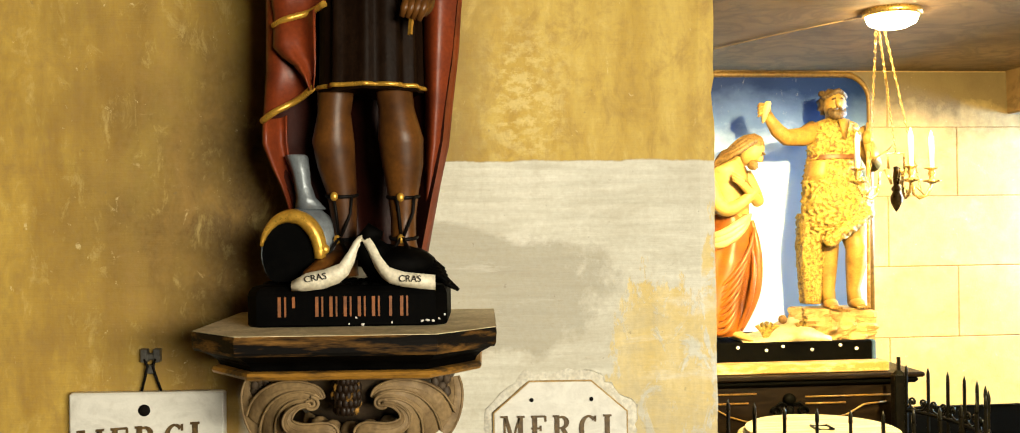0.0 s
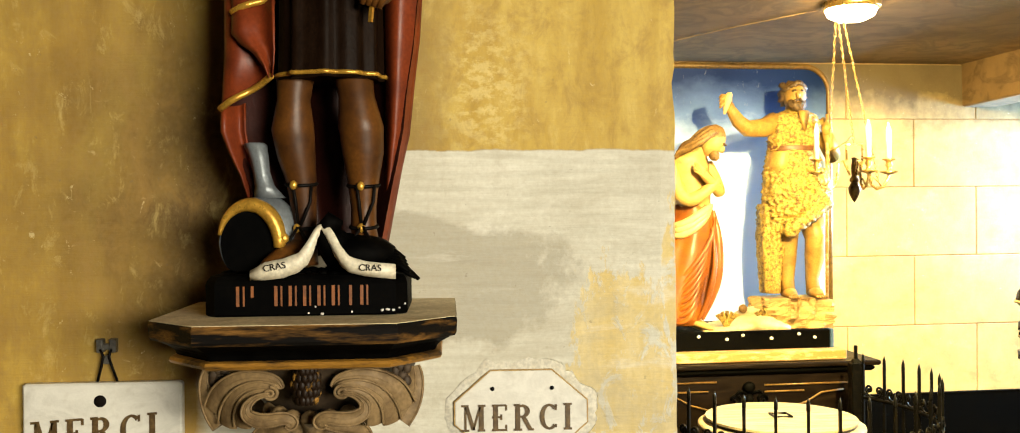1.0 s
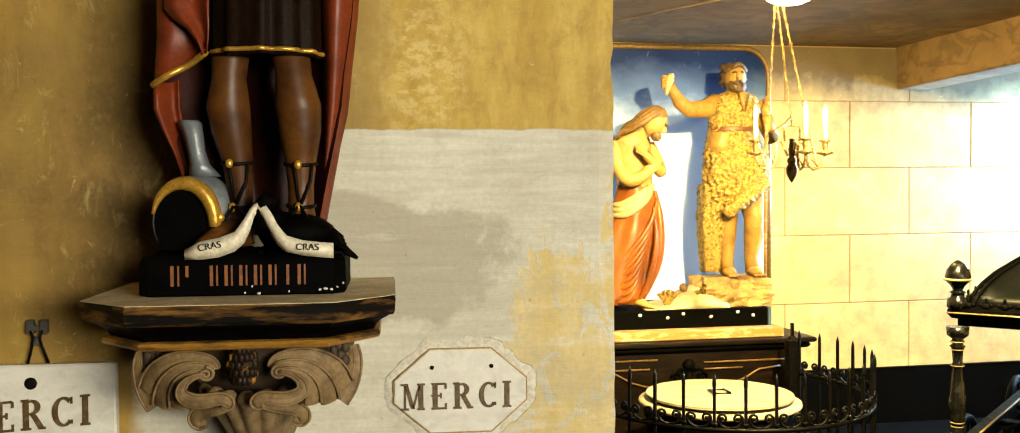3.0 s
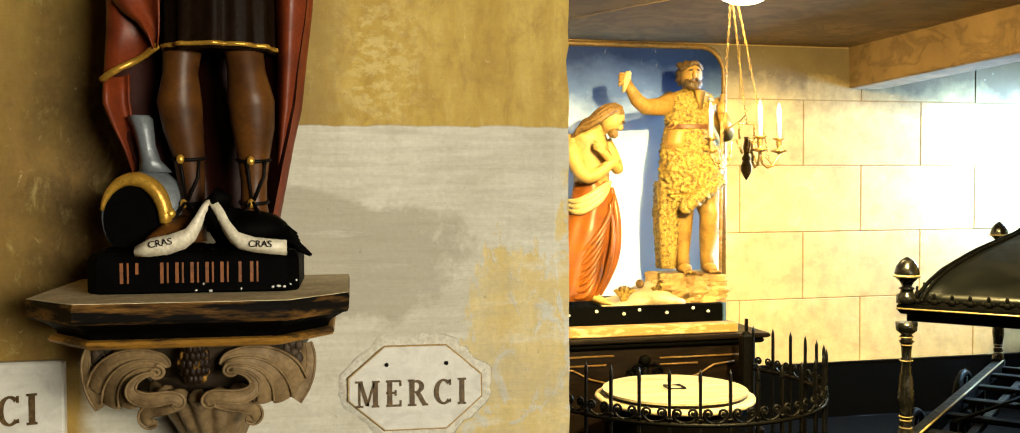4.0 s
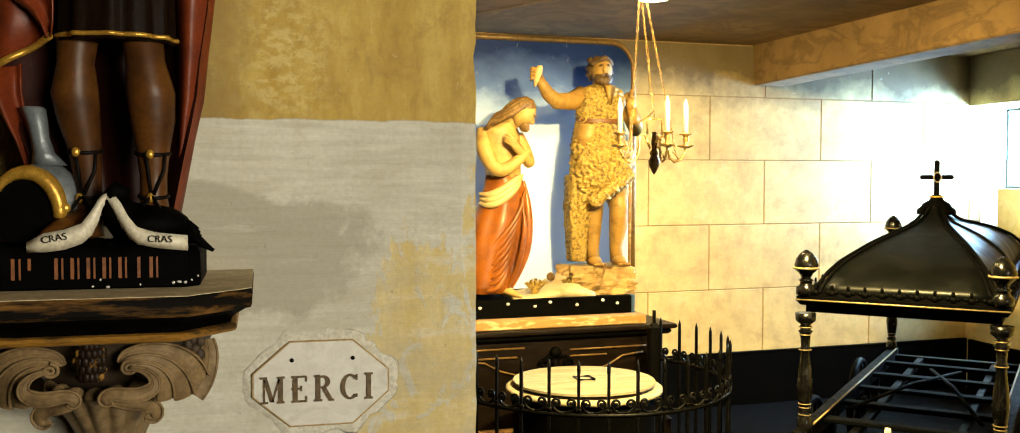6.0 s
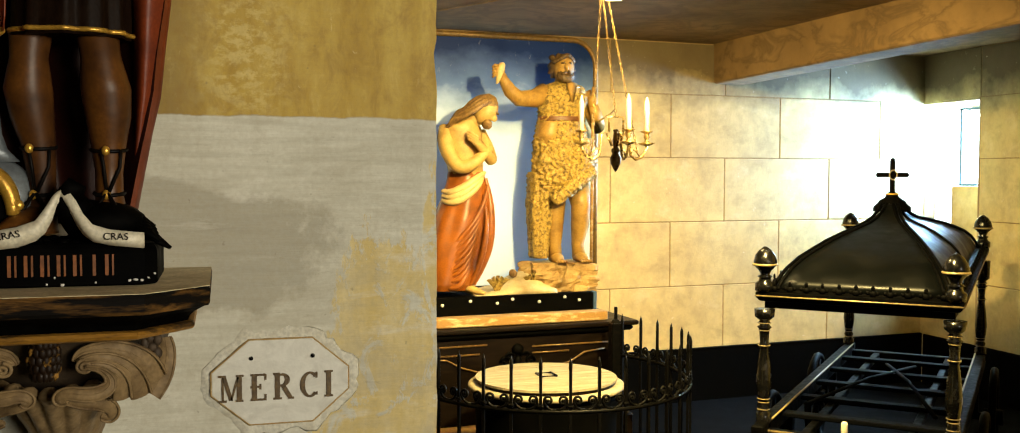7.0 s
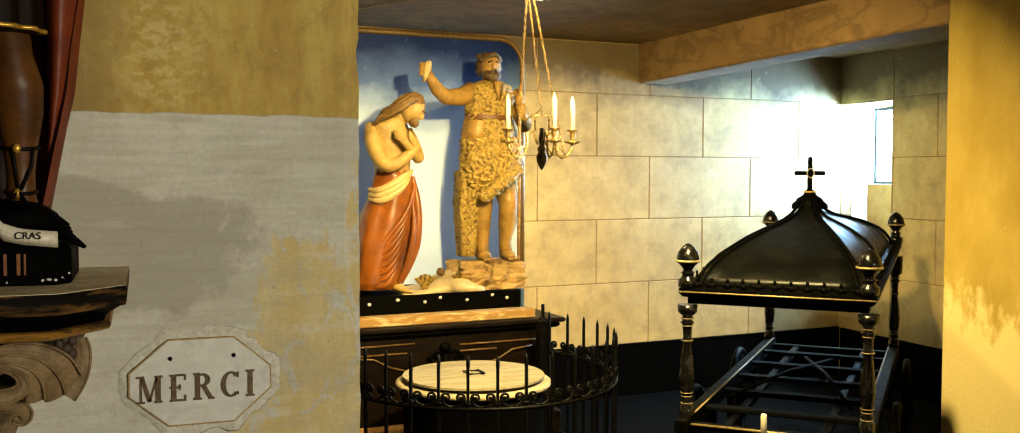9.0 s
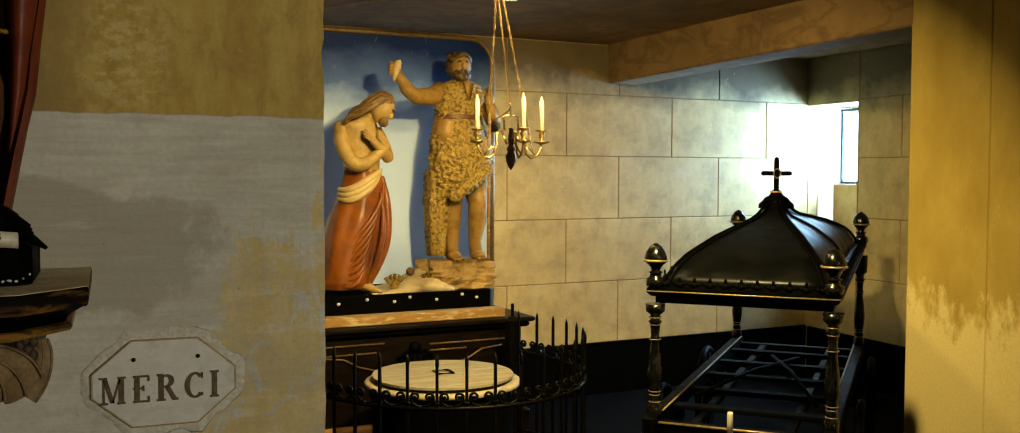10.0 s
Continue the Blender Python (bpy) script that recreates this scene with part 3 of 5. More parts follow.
    # inside of the cloak in dark maroon: shade behind the legs painted in
    g.loft(inner, 10, closed=False)
    g.loft([[o[0], i[0]] for o, i in zip(outer, inner)], 0, closed=False)
    g.loft([[i[-1], o[-1]] for o, i in zip(outer, inner)], 0, closed=False)
    # right-hand fall of the cloak, fuller and nearer
    g.loft([[(x0 + (x1 - x0) * q, y + 26 * (2 * q - 1) ** 2 - 4 * math.sin(q * 6), z) for q in (j / 20 for j in range(21))] + [(x1 - (x1 - x0) * q, y + 40 + 10 * math.sin(q * 9), z) for q in (j / 20 for j in range(21))]
            for z, x0, x1, y in ((640, 104, 168, -14), (497, 106, 165, -16), (420, 104, 160, -14), (340, 106, 150, -10), (270, 104, 142, -4), (220, 102, 130, 2), (160, 98, 118, 8), (100, 94, 106, 14))], 0)
    # left-hand swag over the arm with a gilt border
    def swag(rows, border):
        rr = []
        for x0, x1, y0, y1, z0, z1 in rows:
            ring = [(x0 + (x1 - x0) * q, y0 + (y1 - y0) * q - 8 * math.sin(q * 7), z0 + (z1 - z0) * q) for q in (j / 16 for j in range(17))]
            rr.append(ring + [(x, y + 9, z + 1) for x, y, z in reversed(ring)])
        g.loft(rr, 0)
        if border:
            g.tube([(x, y - 4, z - 2) for x, y, z in rr[-1][:17]], 5.0, 8, 3)
    swag([(-122, -30, -44, -62, 660, 640), (-126, -30, -50, -70, 560, 560), (-118, -30, -52, -76, 500, 510), (-112, -32, -52, -78, 446, 472)], True)
    swag([(-128, -50, -30, -54, 520, 470), (-128, -50, -36, -62, 440, 430), (-128, -52, -38, -66, 380, 385), (-133, -52, -40, -70, 306, 350)], True)
    swag([(-112, -48, -58, -76, 448, 464), (-113, -46, -60, -82, 412, 420), (-100, -46, -64, -84, 396, 402), (-80, -46, -70, -84, 382, 385), (-66, -47, -75, -84, 364, 366), (-56, -50, -79, -82, 344, 346)], False)
    swag([(-136, -104, -30, -6, 306, 316), (-138, -106, -24, 4, 272, 276), (-128, -102, -14, 10, 240, 240), (-115, -97, -4, 16, 208, 208), (-104, -92, 6, 20, 170, 170)], False)
    # helmet at the foot
    rr = []
    for k in range(11):
        b = math.pi * 0.5 * k / 10
        rr.append([(-93 + (43 * math.cos(b) + 2) * math.cos(a) * 1.0 + 16 * math.sin(b), 0 + 60 * math.sin(b) - 40, 66 + max(0.0, (56 * math.cos(b) + 30 * math.sin(b)) * math.sin(a) + 40)) for a in (2 * math.pi * j / 26 for j in range(26))])
    g.loft(rr, 4)
    face = [(-93 + 42 * math.cos(a), -44, 64 + max(0.0, 54 * math.sin(a) + 40)) for a in (2 * math.pi * j / 26 for j in range(26))]
    g.loft([face, [(x, -30, z) for x, y, z in face]], 5)
    g.tube([(-93 + 44 * math.cos(a), -46, 106 + 56 * math.sin(a)) for a in (math.radians(-8 + 176 * j / 24) for j in range(25))], [5 + 7 * math.sin(math.pi * min(1, (j + 4) / 22)) if j < 12 else 11.6 - 0.75 * (j - 12) for j in range(25)], 10, 3, 1.2)
    g.blob((-42, -50, 112), (8, 6, 8), 10, 6, 3)
    g.blob((-76, -6, 116), (52, 34, 62), 20, 14, 4)
    g.loft([[(cx - w, y, z), (cx - w * 0.3, y - 12, z), (cx + w * 0.6, y - 9, z), (cx + w, y, z), (cx + w * 0.5, y + 12, z), (cx - w * 0.6, y + 12, z)] for z, cx, w, y in ((172, -68, 24, -12), (190, -76, 15, -10), (212, -81, 13, -10), (235, -85, 15, -8), (252, -90, 18, -6), (256, -92, 15, -6))], 4)
    # raven under the foot and the two scrolls
    g.blob((66, -40, 88), (56, 40, 30), 16, 10, 5, 0.15, 0.05)
    g.tube([(40, -50, 92), (28, -62, 112), (22, -66, 126), (30, -70, 136), (46, -70, 132)], [26, 22, 17, 15, 6], 12, 5)
    for k in range(5):
        g.tube([(92, -36 - k * 3, 92 - k * 2), (120 + k * 3, -40 - k * 5, 90 - k * 5), (136 + k * 2, -42 - k * 6, 80 - k * 5)], [10, 9, 4], 8, 5, 0.6)
    g.tube([(110, -20, 70), (135, -30, 62), (156, -36, 48)], [18, 14, 5], 8, 5, 0.5)
    def scroll(pts):
        rr = []
        for x, y, z, w in pts:
            rr.append([(x - w, y, z - w * 0.25), (x - w * 0.5, y - 5, z + w * 0.15), (x + w * 0.5, y - 5, z + w * 0.25), (x + w, y, z), (x + w * 0.6, y + 8, z - 6), (x - w * 0.6, y + 8, z - 6)])
        g.loft(rr, 6)
    g.loft([[(x, y - 3, z + h), (x, y - 6, z), (x, y - 2, z - h), (x, y + 5, z - h * 0.6), (x, y + 5, z + h * 0.6)] for x, y, z, h in ((-84, -86, 60, 7), (-62, -90, 66, 13), (-36, -90, 70, 14), (-14, -88, 78, 14), (-2, -84, 92, 17), (6, -80, 108, 16), (12, -78, 122, 9), (18, -76, 128, 5))], 6)
    g.loft([[(x, y - 3, z + h), (x, y - 6, z), (x, y - 2, z - h), (x, y + 5, z - h * 0.6), (x, y + 5, z + h * 0.6)] for x, y, z, h in ((16, -76, 128, 5), (26, -79, 121, 12), (36, -82, 103, 17), (46, -86, 86, 15), (58, -89, 74, 12), (80, -90, 68, 11), (104, -89, 65, 11), (124, -86, 63, 11))], 6)
    for x, z, turn in ((-48, 72, 0.17), (88, 69, -0.03)):
        v, f = text_mesh("CRAS", 13.5, 0.6)
        o = len(g.v)
        c, sn = math.cos(turn), math.sin(turn)
        g.v += [(x + a * c - b * sn, -97 - d, z + a * sn + b * c) for a, b, d in v]
        for q in f:
            g.face([o + i for i in q], 7)
    # worn lettering of the plinth: upright bars
    for x, w, z0, z1 in ((-98, 13, 15, 44), (-82, 8, 28, 44)) + tuple((-44 + k * 20.5, 12 if k != 5 else 5, 15, 44) for k in range(7)):
        for e, t in (((-0.36, 2.2), (0.30, 1.2)) if w > 9 else ((0.0, 2.0),)):
            g.box((x + e * w - t, -85, z0), (x + e * w + t, -83.4, z1), 0, 8)
    for x, z, w in ((104, 7, 5), (112, 8, 8), (120, 7, 6), (128, 10, 5), (136, 15, 4), (18, 3, 6), (-2, 4, 4), (8, 13, 3), (60, 5, 3)):
        g.blob((x, -84 if x < 124 else -84 + (x - 124), z), (w * 0.42, 1.2, 1.7), 7, 5, 9, 0.6, 0.4)
    g.v = [(x * U, y * U, z * U) for x, y, z in g.v]
    ob = g.obj("saint_statue", [M_CLOAK, M_TUNIC, M_SKIN, M_GOLD, M_SILVER, M_BLACK, M_SCROLL, M_STRAP, M_LETTER, M_CHIP, M_CLOAKSHADE], at=(-0.185, 1.43, 1.5582))
    return tagged(ob, "painted plaster saint in a red cloak on a black plinth", "statue")


saint_statue()

# ---- bracket ----
M_SHELF = worn("bare_shelf_stone", (0.80, 0.67, 0.41), (0.52, 0.41, 0.23), 0.8, scale=22)
M_EDGE = worn("worn_black_gilt_edge", (0.006, 0.005, 0.004), (0.27, 0.13, 0.03), 0.55, scale=18, stretch=(0.4, 1, 3.5), lo=0.46, hi=0.70)
M_EDGE.node_tree.nodes["Principled BSDF"].inputs["Specular IOR Level"].default_value = 0.08
M_LEAF = worn("cream_carved_plaster", (0.25, 0.165, 0.075), (0.045, 0.022, 0.008), 0.55, scale=30, grain=170, bump=0.0016, lo=0.46, hi=0.74)
M_LEAF.node_tree.nodes["Principled BSDF"].inputs["Specular IOR Level"].default_value = 0.2
M_CORE = worn("shade_brown_plaster", (0.045, 0.027, 0.012), (0.11, 0.07, 0.035), 0.7, scale=20, lo=0.5, hi=0.75)
M_PINE = worn("brown_gilt_carving", (0.014, 0.007, 0.003), (0.34, 0.17, 0.03), 0.5, scale=70, lo=0.57, hi=0.66)
M_PINE.node_tree.nodes["Principled BSDF"].inputs["Specular IOR Level"].default_value = 0.15


def octo(w, f, y0, y1, yc, z):
    """Outline of the shelf: w half width, f half width of the front edge, from the wall y0 over the corners yc to the front y1."""
    return [(-w, y0, z), (-w, yc, z), (-f, y1, z), (f, y1, z), (w, yc, z), (w, y0, z)]


def bracket():
    b = thing("wall_bracket", (-0.19, 1.6, 1.3), "black and gilt bracket shelf over a carved cream capital", "bracket")
    z = 0.258
    Geo().loft([octo(0.2035, 0.128, 0, -0.35, -0.272, z), octo(0.2035, 0.128, 0, -0.35, -0.272, z - 0.0007)], 0, smooth=False).obj("shelf_top", M_SHELF, b, "bare dusty shelf top")
    def profile(name, rows, mat, label=""):
        Geo().loft([octo(0.2035 - e, 0.128 - e * 0.5, 0, -0.35 + e * 1.1, -0.272 + e, z - d) for d, e in rows], 0, smooth=False).obj(name, mat, b, label)
    profile("fascia", ((0.0009, 0.0012), (0.006, -0.001), (0.022, 0.0), (0.0265, 0.002)), M_EDGE, "worn black edge with rubbed gilding")
    profile("cove", ((0.0267, 0.006), (0.031, 0.012), (0.036, 0.02), (0.042, 0.026), (0.049, 0.029)), M_BLACK, "black cove moulding")
    profile("bead", ((0.0492, 0.027), (0.051, 0.022), (0.055, 0.020), (0.059, 0.022), (0.0615, 0.028)), worn("rubbed_gilt_bead", (0.40, 0.19, 0.025), (0.02, 0.011, 0.005), 0.45, 0.3, scale=22, stretch=(0.5, 1, 2.5), lo=0.5, hi=0.62), "rubbed gilt bead")
    top = z - 0.063
    # core of the capital, dark brown to paint shade into the leaf hollows
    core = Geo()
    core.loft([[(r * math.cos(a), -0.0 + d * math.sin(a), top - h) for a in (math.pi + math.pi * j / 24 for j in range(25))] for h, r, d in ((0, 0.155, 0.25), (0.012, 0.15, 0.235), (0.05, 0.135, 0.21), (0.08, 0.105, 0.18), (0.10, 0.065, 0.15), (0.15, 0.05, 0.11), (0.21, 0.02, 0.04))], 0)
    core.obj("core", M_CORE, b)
    # scrolled acanthus wings: broad lobes that sweep over and down round a hollow
    def sweep(s, pts, radii, name, flat=0.42, vein=True):
        m = 0.00032
        p = [Vector((s * x * m, y, top - 0.013 + zz * m)) for x, zz, y in pts]
        r = list(radii)
        for _ in range(3):
            q, w = [p[0]], [r[0]]
            for i in range(len(p) - 1):
                q += [p[i].lerp(p[i + 1], 0.25), p[i].lerp(p[i + 1], 0.75)]
                w += [r[i] * 0.75 + r[i + 1] * 0.25, r[i] * 0.25 + r[i + 1] * 0.75]
            p, r = q + [p[-1]], w + [r[-1]]
        lf = Geo()
        lf.tube(p, r, 14, 0, flat, up=(0, 1, 0))
        if vein:
            # raised edges and a fine rib make the leaf a shallow channel
            for e, thick in ((-0.86, 0.0019), (0.0, 0.0010), (0.86, 0.0019)):
                line = []
                for i in range(3, len(p) - 2):
                    d = (p[i + 1] - p[i - 1]).normalized()
                    side = d.cross(Vector((0, 1, 0))).normalized()
                    line.append(p[i] + side * (r[i] * e) + Vector((0, -r[i] * flat * (0.95 if e == 0 else 0.62), 0)))
                lf.tube(line, thick, 6)
        return lf.obj(name, M_LEAF, b)
    for s in (-1, 1):
        sweep(s, [(105, -70, -0.246), (125, -34, -0.246), (190, -20, -0.244), (265, -24, -0.240), (335, -52, -0.232), (388, -100, -0.222), (414, -172, -0.212)], [0.003, 0.006, 0.0095, 0.012, 0.0135, 0.015, 0.0165], "acanthus_leaf")
        sweep(s, [(120, -72, -0.252), (150, -54, -0.252), (210, -54, -0.250), (270, -76, -0.244), (318, -120, -0.236), (345, -180, -0.226), (352, -236, -0.218)], [0.003, 0.005, 0.008, 0.0105, 0.0125, 0.0145, 0.0155], "acanthus_leaf")
        sweep(s, [(140, -80, -0.256), (180, -76, -0.256), (230, -92, -0.252), (268, -130, -0.246), (284, -180, -0.238), (280, -236, -0.230)], [0.0025, 0.004, 0.007, 0.0095, 0.012, 0.0135], "acanthus_leaf")
        sweep(s, [(446, -8, -0.196), (456, -60, -0.198), (448, -130, -0.200), (424, -190, -0.204), (386, -240, -0.208)], [0.009, 0.012, 0.0135, 0.015, 0.016], "acanthus_leaf")
        for q in range(7):
            a = 0.9 * q
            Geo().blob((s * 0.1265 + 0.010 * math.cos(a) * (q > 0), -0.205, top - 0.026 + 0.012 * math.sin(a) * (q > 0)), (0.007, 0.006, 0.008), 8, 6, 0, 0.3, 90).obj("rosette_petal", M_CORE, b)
        sweep(s, [(150, -84, -0.262), (205, -92, -0.262), (246, -128, -0.262), (246, -168, -0.264), (200, -190, -0.266), (150, -190, -0.268), (100, -180, -0.268), (66, -184, -0.266), (48, -204, -0.264), (64, -222, -0.264), (82, -208, -0.268)], [0.002, 0.003, 0.006, 0.009, 0.0105, 0.010, 0.009, 0.008, 0.007, 0.006, 0.004], "volute", 0.55)
        curl = [(150 + (34 - 1.1 * k) * math.cos(1.6 + 0.42 * k), -84 + (30 - 1.0 * k) * math.sin(1.6 + 0.42 * k), -0.258 - 0.0002 * k) for k in range(26)]
        sweep(s, curl, [0.0024] * 26, "curl", 0.8, False)
        sweep(s, [(60, -235, -0.225), (120, -250, -0.222), (190, -262, -0.212), (240, -300, -0.200), (225, -345, -0.195), (185, -335, -0.198)], [0.006, 0.010, 0.011, 0.010, 0.008, 0.004], "lower_scroll", 0.6)
    # pine-cone flower in the middle
    p = Geo()
    p.blob((0, -0.252, top - 0.028), (0.019, 0.018, 0.030), 14, 10)
    for r in range(5):
        for k in range(7):
            a = math.pi * (1.05 + 0.9 * (k + 0.5 * (r % 2)) / 7)
            p.blob((0.019 * math.cos(a) * (1 - 0.12 * abs(r - 2)), -0.252 + 0.019 * math.sin(a), top - 0.008 - r * 0.010), (0.0055, 0.004, 0.008), 7, 5)
    p.obj("pine_cone", M_PINE, b, "brown gilt pine-cone flower")
    # fluted shell below
    c = Geo()
    c.loft([[((0.05 + 0.028 * t) * 1.0 * math.cos(a) * k, -0.05 + (0.10 + 0.07 * t) * math.sin(a) * k, top - 0.16 + 0.075 * t) for a, k in ((math.pi + math.pi * j / 60, 1 + 0.10 * abs(math.sin(j * math.pi / 60 * 9)) * (0.5 + t)) for j in range(61))] for t in (-1.0, -0.5, 0, 0.3, 0.6, 0.85, 1.0)], 0, closed=False)
    c.obj("fluted_cup", M_LEAF, b)
    for k in range(9):
        a = math.pi + math.pi * (k + 0.5) / 9
        Geo().blob((0.076 * math.cos(a), -0.06 + 0.165 * math.sin(a), top - 0.083), (0.014, 0.012, 0.013), 9, 6).obj("scallop", M_LEAF, b)
    return b


bracket()

# ---- marble plaques ----
M_ENGRAVE = worn("gilt_engraving", (0.085, 0.048, 0.013), (0.20, 0.12, 0.035), 0.5, scale=120)
M_COLLAR = worn("rough_white_plaster", (0.70, 0.67, 0.56), (0.58, 0.53, 0.40), 0.9, scale=30)
M_STEEL = worn("dull_steel", (0.26, 0.25, 0.22), (0.14, 0.13, 0.11), 0.4, 0.8, scale=60)


def serif_word(h, gap, x0, y):
    """The word MERCI in heavy roman capitals, h high, from x0."""
    g = Geo()
    t, n = h * 0.20, h * 0.085   # thick and thin strokes
    def bar(xa, za, xb, zb, w):
        g.loft([[(xa - w / 2, y, za), (xa + w / 2, y, za), (xa + w / 2, y - 0.0016, za), (xa - w / 2, y - 0.0016, za)], [(xb - w / 2, y, zb), (xb + w / 2, y, zb), (xb + w / 2, y - 0.0016, zb), (xb - w / 2, y - 0.0016, zb)]], 0, smooth=False)
    def serif(x, z, w):
        g.box((x - w / 2, y - 0.0019, z - n * 0.5), (x + w / 2, y, z + n * 0.5))
    def curve(cx, cz, rx, rz, a0, a1, w0, w1):
        rr = []
        for k in range(19):
            a = math.radians(a0 + (a1 - a0) * k / 18)
            w = w1 + (w0 - w1) * abs(math.cos(a))
            rr.append([(cx + (rx - e) * math.cos(a), y - d, cz + (rz - e) * math.sin(a)) for e, d in ((0, 0), (0, 0.0016), (w, 0.0016), (w, 0))])
        g.loft(rr, 0, smooth=False)
    x = x0
    bar(x + 0.10 * h, 0, x + 0.10 * h, h, n), bar(x + 0.14 * h, h, x + 0.42 * h, 0.02 * h, t * 0.8), bar(x + 0.42 * h, 0.02 * h, x + 0.70 * h, h, n), bar(x + 0.74 * h, 0, x + 0.74 * h, h, t)
    for q, z in ((0.10, 0), (0.74, 0), (0.08, h), (0.76, h)):
        serif(x + q * h, z, 0.30 * h)
    x += 0.95 * h + gap
    bar(x + 0.15 * h, 0, x + 0.15 * h, h, t)
    for z, w in ((0, 0.62), (h, 0.58), (h * 0.52, 0.36)):
        g.box((x, y - 0.0018, z - n * 0.5), (x + w * h, y, z + n * 0.5))
    for z in (0.10 * h, 0.90 * h, 0.52 * h):
        bar(x + (0.58 if z != 0.52 * h else 0.38) * h, z - 0.11 * h, x + (0.58 if z != 0.52 * h else 0.38) * h, z + 0.11 * h, n)
    x += 0.68 * h + gap
    bar(x + 0.15 * h, 0, x + 0.15 * h, h, t), serif(x + 0.15 * h, 0, 0.34 * h), serif(x + 0.12 * h, h, 0.26 * h)
    curve(x + 0.34 * h, 0.75 * h, 0.30 * h, 0.27 * h, 95, -95, t, n)
    g.box((x + 0.15 * h, y - 0.0018, h - n), (x + 0.36 * h, y, h)), g.box((x + 0.15 * h, y - 0.0018, 0.48 * h), (x + 0.36 * h, y, 0.48 * h + n))
    bar(x + 0.66 * h, 0, x + 0.38 * h, 0.5 * h, t), serif(x + 0.68 * h, 0, 0.24 * h)
    x += 0.82 * h + gap
    curve(x + 0.40 * h, 0.5 * h, 0.40 * h, 0.53 * h, 50, 310, t, n)
    bar(x + 0.66 * h, 0.76 * h, x + 0.66 * h, 1.0 * h, n), bar(x + 0.66 * h, 0.06 * h, x + 0.66 * h, 0.2 * h, n)
    x += 0.78 * h + gap
    bar(x + 0.15 * h, 0, x + 0.15 * h, h, t), serif(x + 0.15 * h, 0, 0.34 * h), serif(x + 0.15 * h, h, 0.34 * h)
    g.width = x + 0.32 * h - x0
    return g


def octagon(w, h, cx, cz):
    return [(-w + cx, -h), (w - cx, -h), (w, -h + cz), (w, h - cz), (w - cx, h), (-w + cx, h), (-w, h - cz), (-w, -h + cz)]


pl = thing("octagonal_plaque", (0.119, 1.6, 1.371), "white octagonal marble ex-voto plaque set in rough plaster", "plaque")
Geo().loft([[(x * k, d, z * k) for x, z in octagon(0.108, 0.068, 0.058, 0.05)] for k, d in ((1.0, 0.004), (1.0, -0.006), (0.985, -0.008))], 0, smooth=False).obj("slab", M_MARBLE, pl)
g = Geo()
o8 = octagon(0.108, 0.068, 0.058, 0.05)
path = []
for i in range(8):
    a, b2 = Vector(o8[i]), Vector(o8[(i + 1) % 8])
    for k in range(8):
        q = a + (b2 - a) * k / 8
        path.append((q.x * 1.07, -0.001 + 0.002 * noise.noise(Vector((q.x * 90, q.y * 90, 0))), q.y * 1.10))
g.tube(path, [0.010 + 0.012 * noise.noise(Vector((p[0] * 60, 5, p[2] * 60))) for p in path], 8, 0, 0.16, closed=True, up=(0, 1, 0))
g.obj("plaster_collar", M_COLLAR, pl, "rough plaster collar")
g = Geo()
g.tube([(x * 1.004, -0.006, z * 1.006) for x, z in o8], 0.0016, 6, closed=True, up=(0, 1, 0))
g.obj("gilt_outline", worn("ochre_outline", (0.42, 0.27, 0.09), (0.55, 0.42, 0.2), 0.7, scale=60), pl, "ochre outline")
w = serif_word(0.040, 0.0088, -0.0945, -0.0078)
w.v = [(x, y, z - 0.028) for x, y, z in w.v]
w.obj("inscription", M_ENGRAVE, pl, "brown gilt engraved word")
for x in (-0.0465, 0.0505):
    Geo().lathe([(0.0001, 0), (0.0034, 0), (0.0034, 0.002), (0.0026, 0.003), (0.0001, 0.003)], seg=12).obj("screw_hole", M_STRAP, pl, at=pose(x, -0.0076, 0.039, 90, 0, 0))

pr = thing("rectangular_plaque", (-0.54, 1.6, 1.335), "white rectangular marble ex-voto plaque hung from a metal clip", "plaque")
Geo().box((-0.122, -0.024, -0.10), (0.122, -0.004, 0.10), 0.003).obj("slab", M_MARBLE, pr)
w = serif_word(0.044, 0.0085, -0.106, -0.0243)
w.v = [(x, y, z + 0.002 + x * 0.06) for x, y, z in w.v]
w.obj("inscription", M_ENGRAVE, pr, "brown gilt engraved word")
Geo().lathe([(0.0001, 0), (0.0095, 0), (0.0095, 0.001), (0.007, 0.0016), (0.0001, 0.0016)], seg=16).obj("screw_hole", M_STRAP, pr, at=pose(-0.003, -0.024, 0.0716, 90, 0, 0))
for sx in (-1, 1):
    g = Geo().tube([(0.004 + sx * 0.016, -0.010, 0.098), (0.004 + sx * 0.008, -0.014, 0.125), (0.004 + sx * 0.004, -0.016, 0.14), (0.004 + sx * 0.009, -0.016, 0.152)], 0.0022, 8)
    g.obj("hanging_wire", M_STRAP, pr, "black twisted wire")
clip = Geo()
for sx in (-1, 1):
    clip.box((0.004 + sx * 0.010 - 0.0055, -0.017, 0.146), (0.004 + sx * 0.010 + 0.0055, -0.003, 0.168), 0.0015)
clip.box((-0.003, -0.014, 0.150), (0.011, -0.003, 0.160), 0.001).box((-0.001, -0.016, 0.128), (0.009, -0.006, 0.142), 0.001)
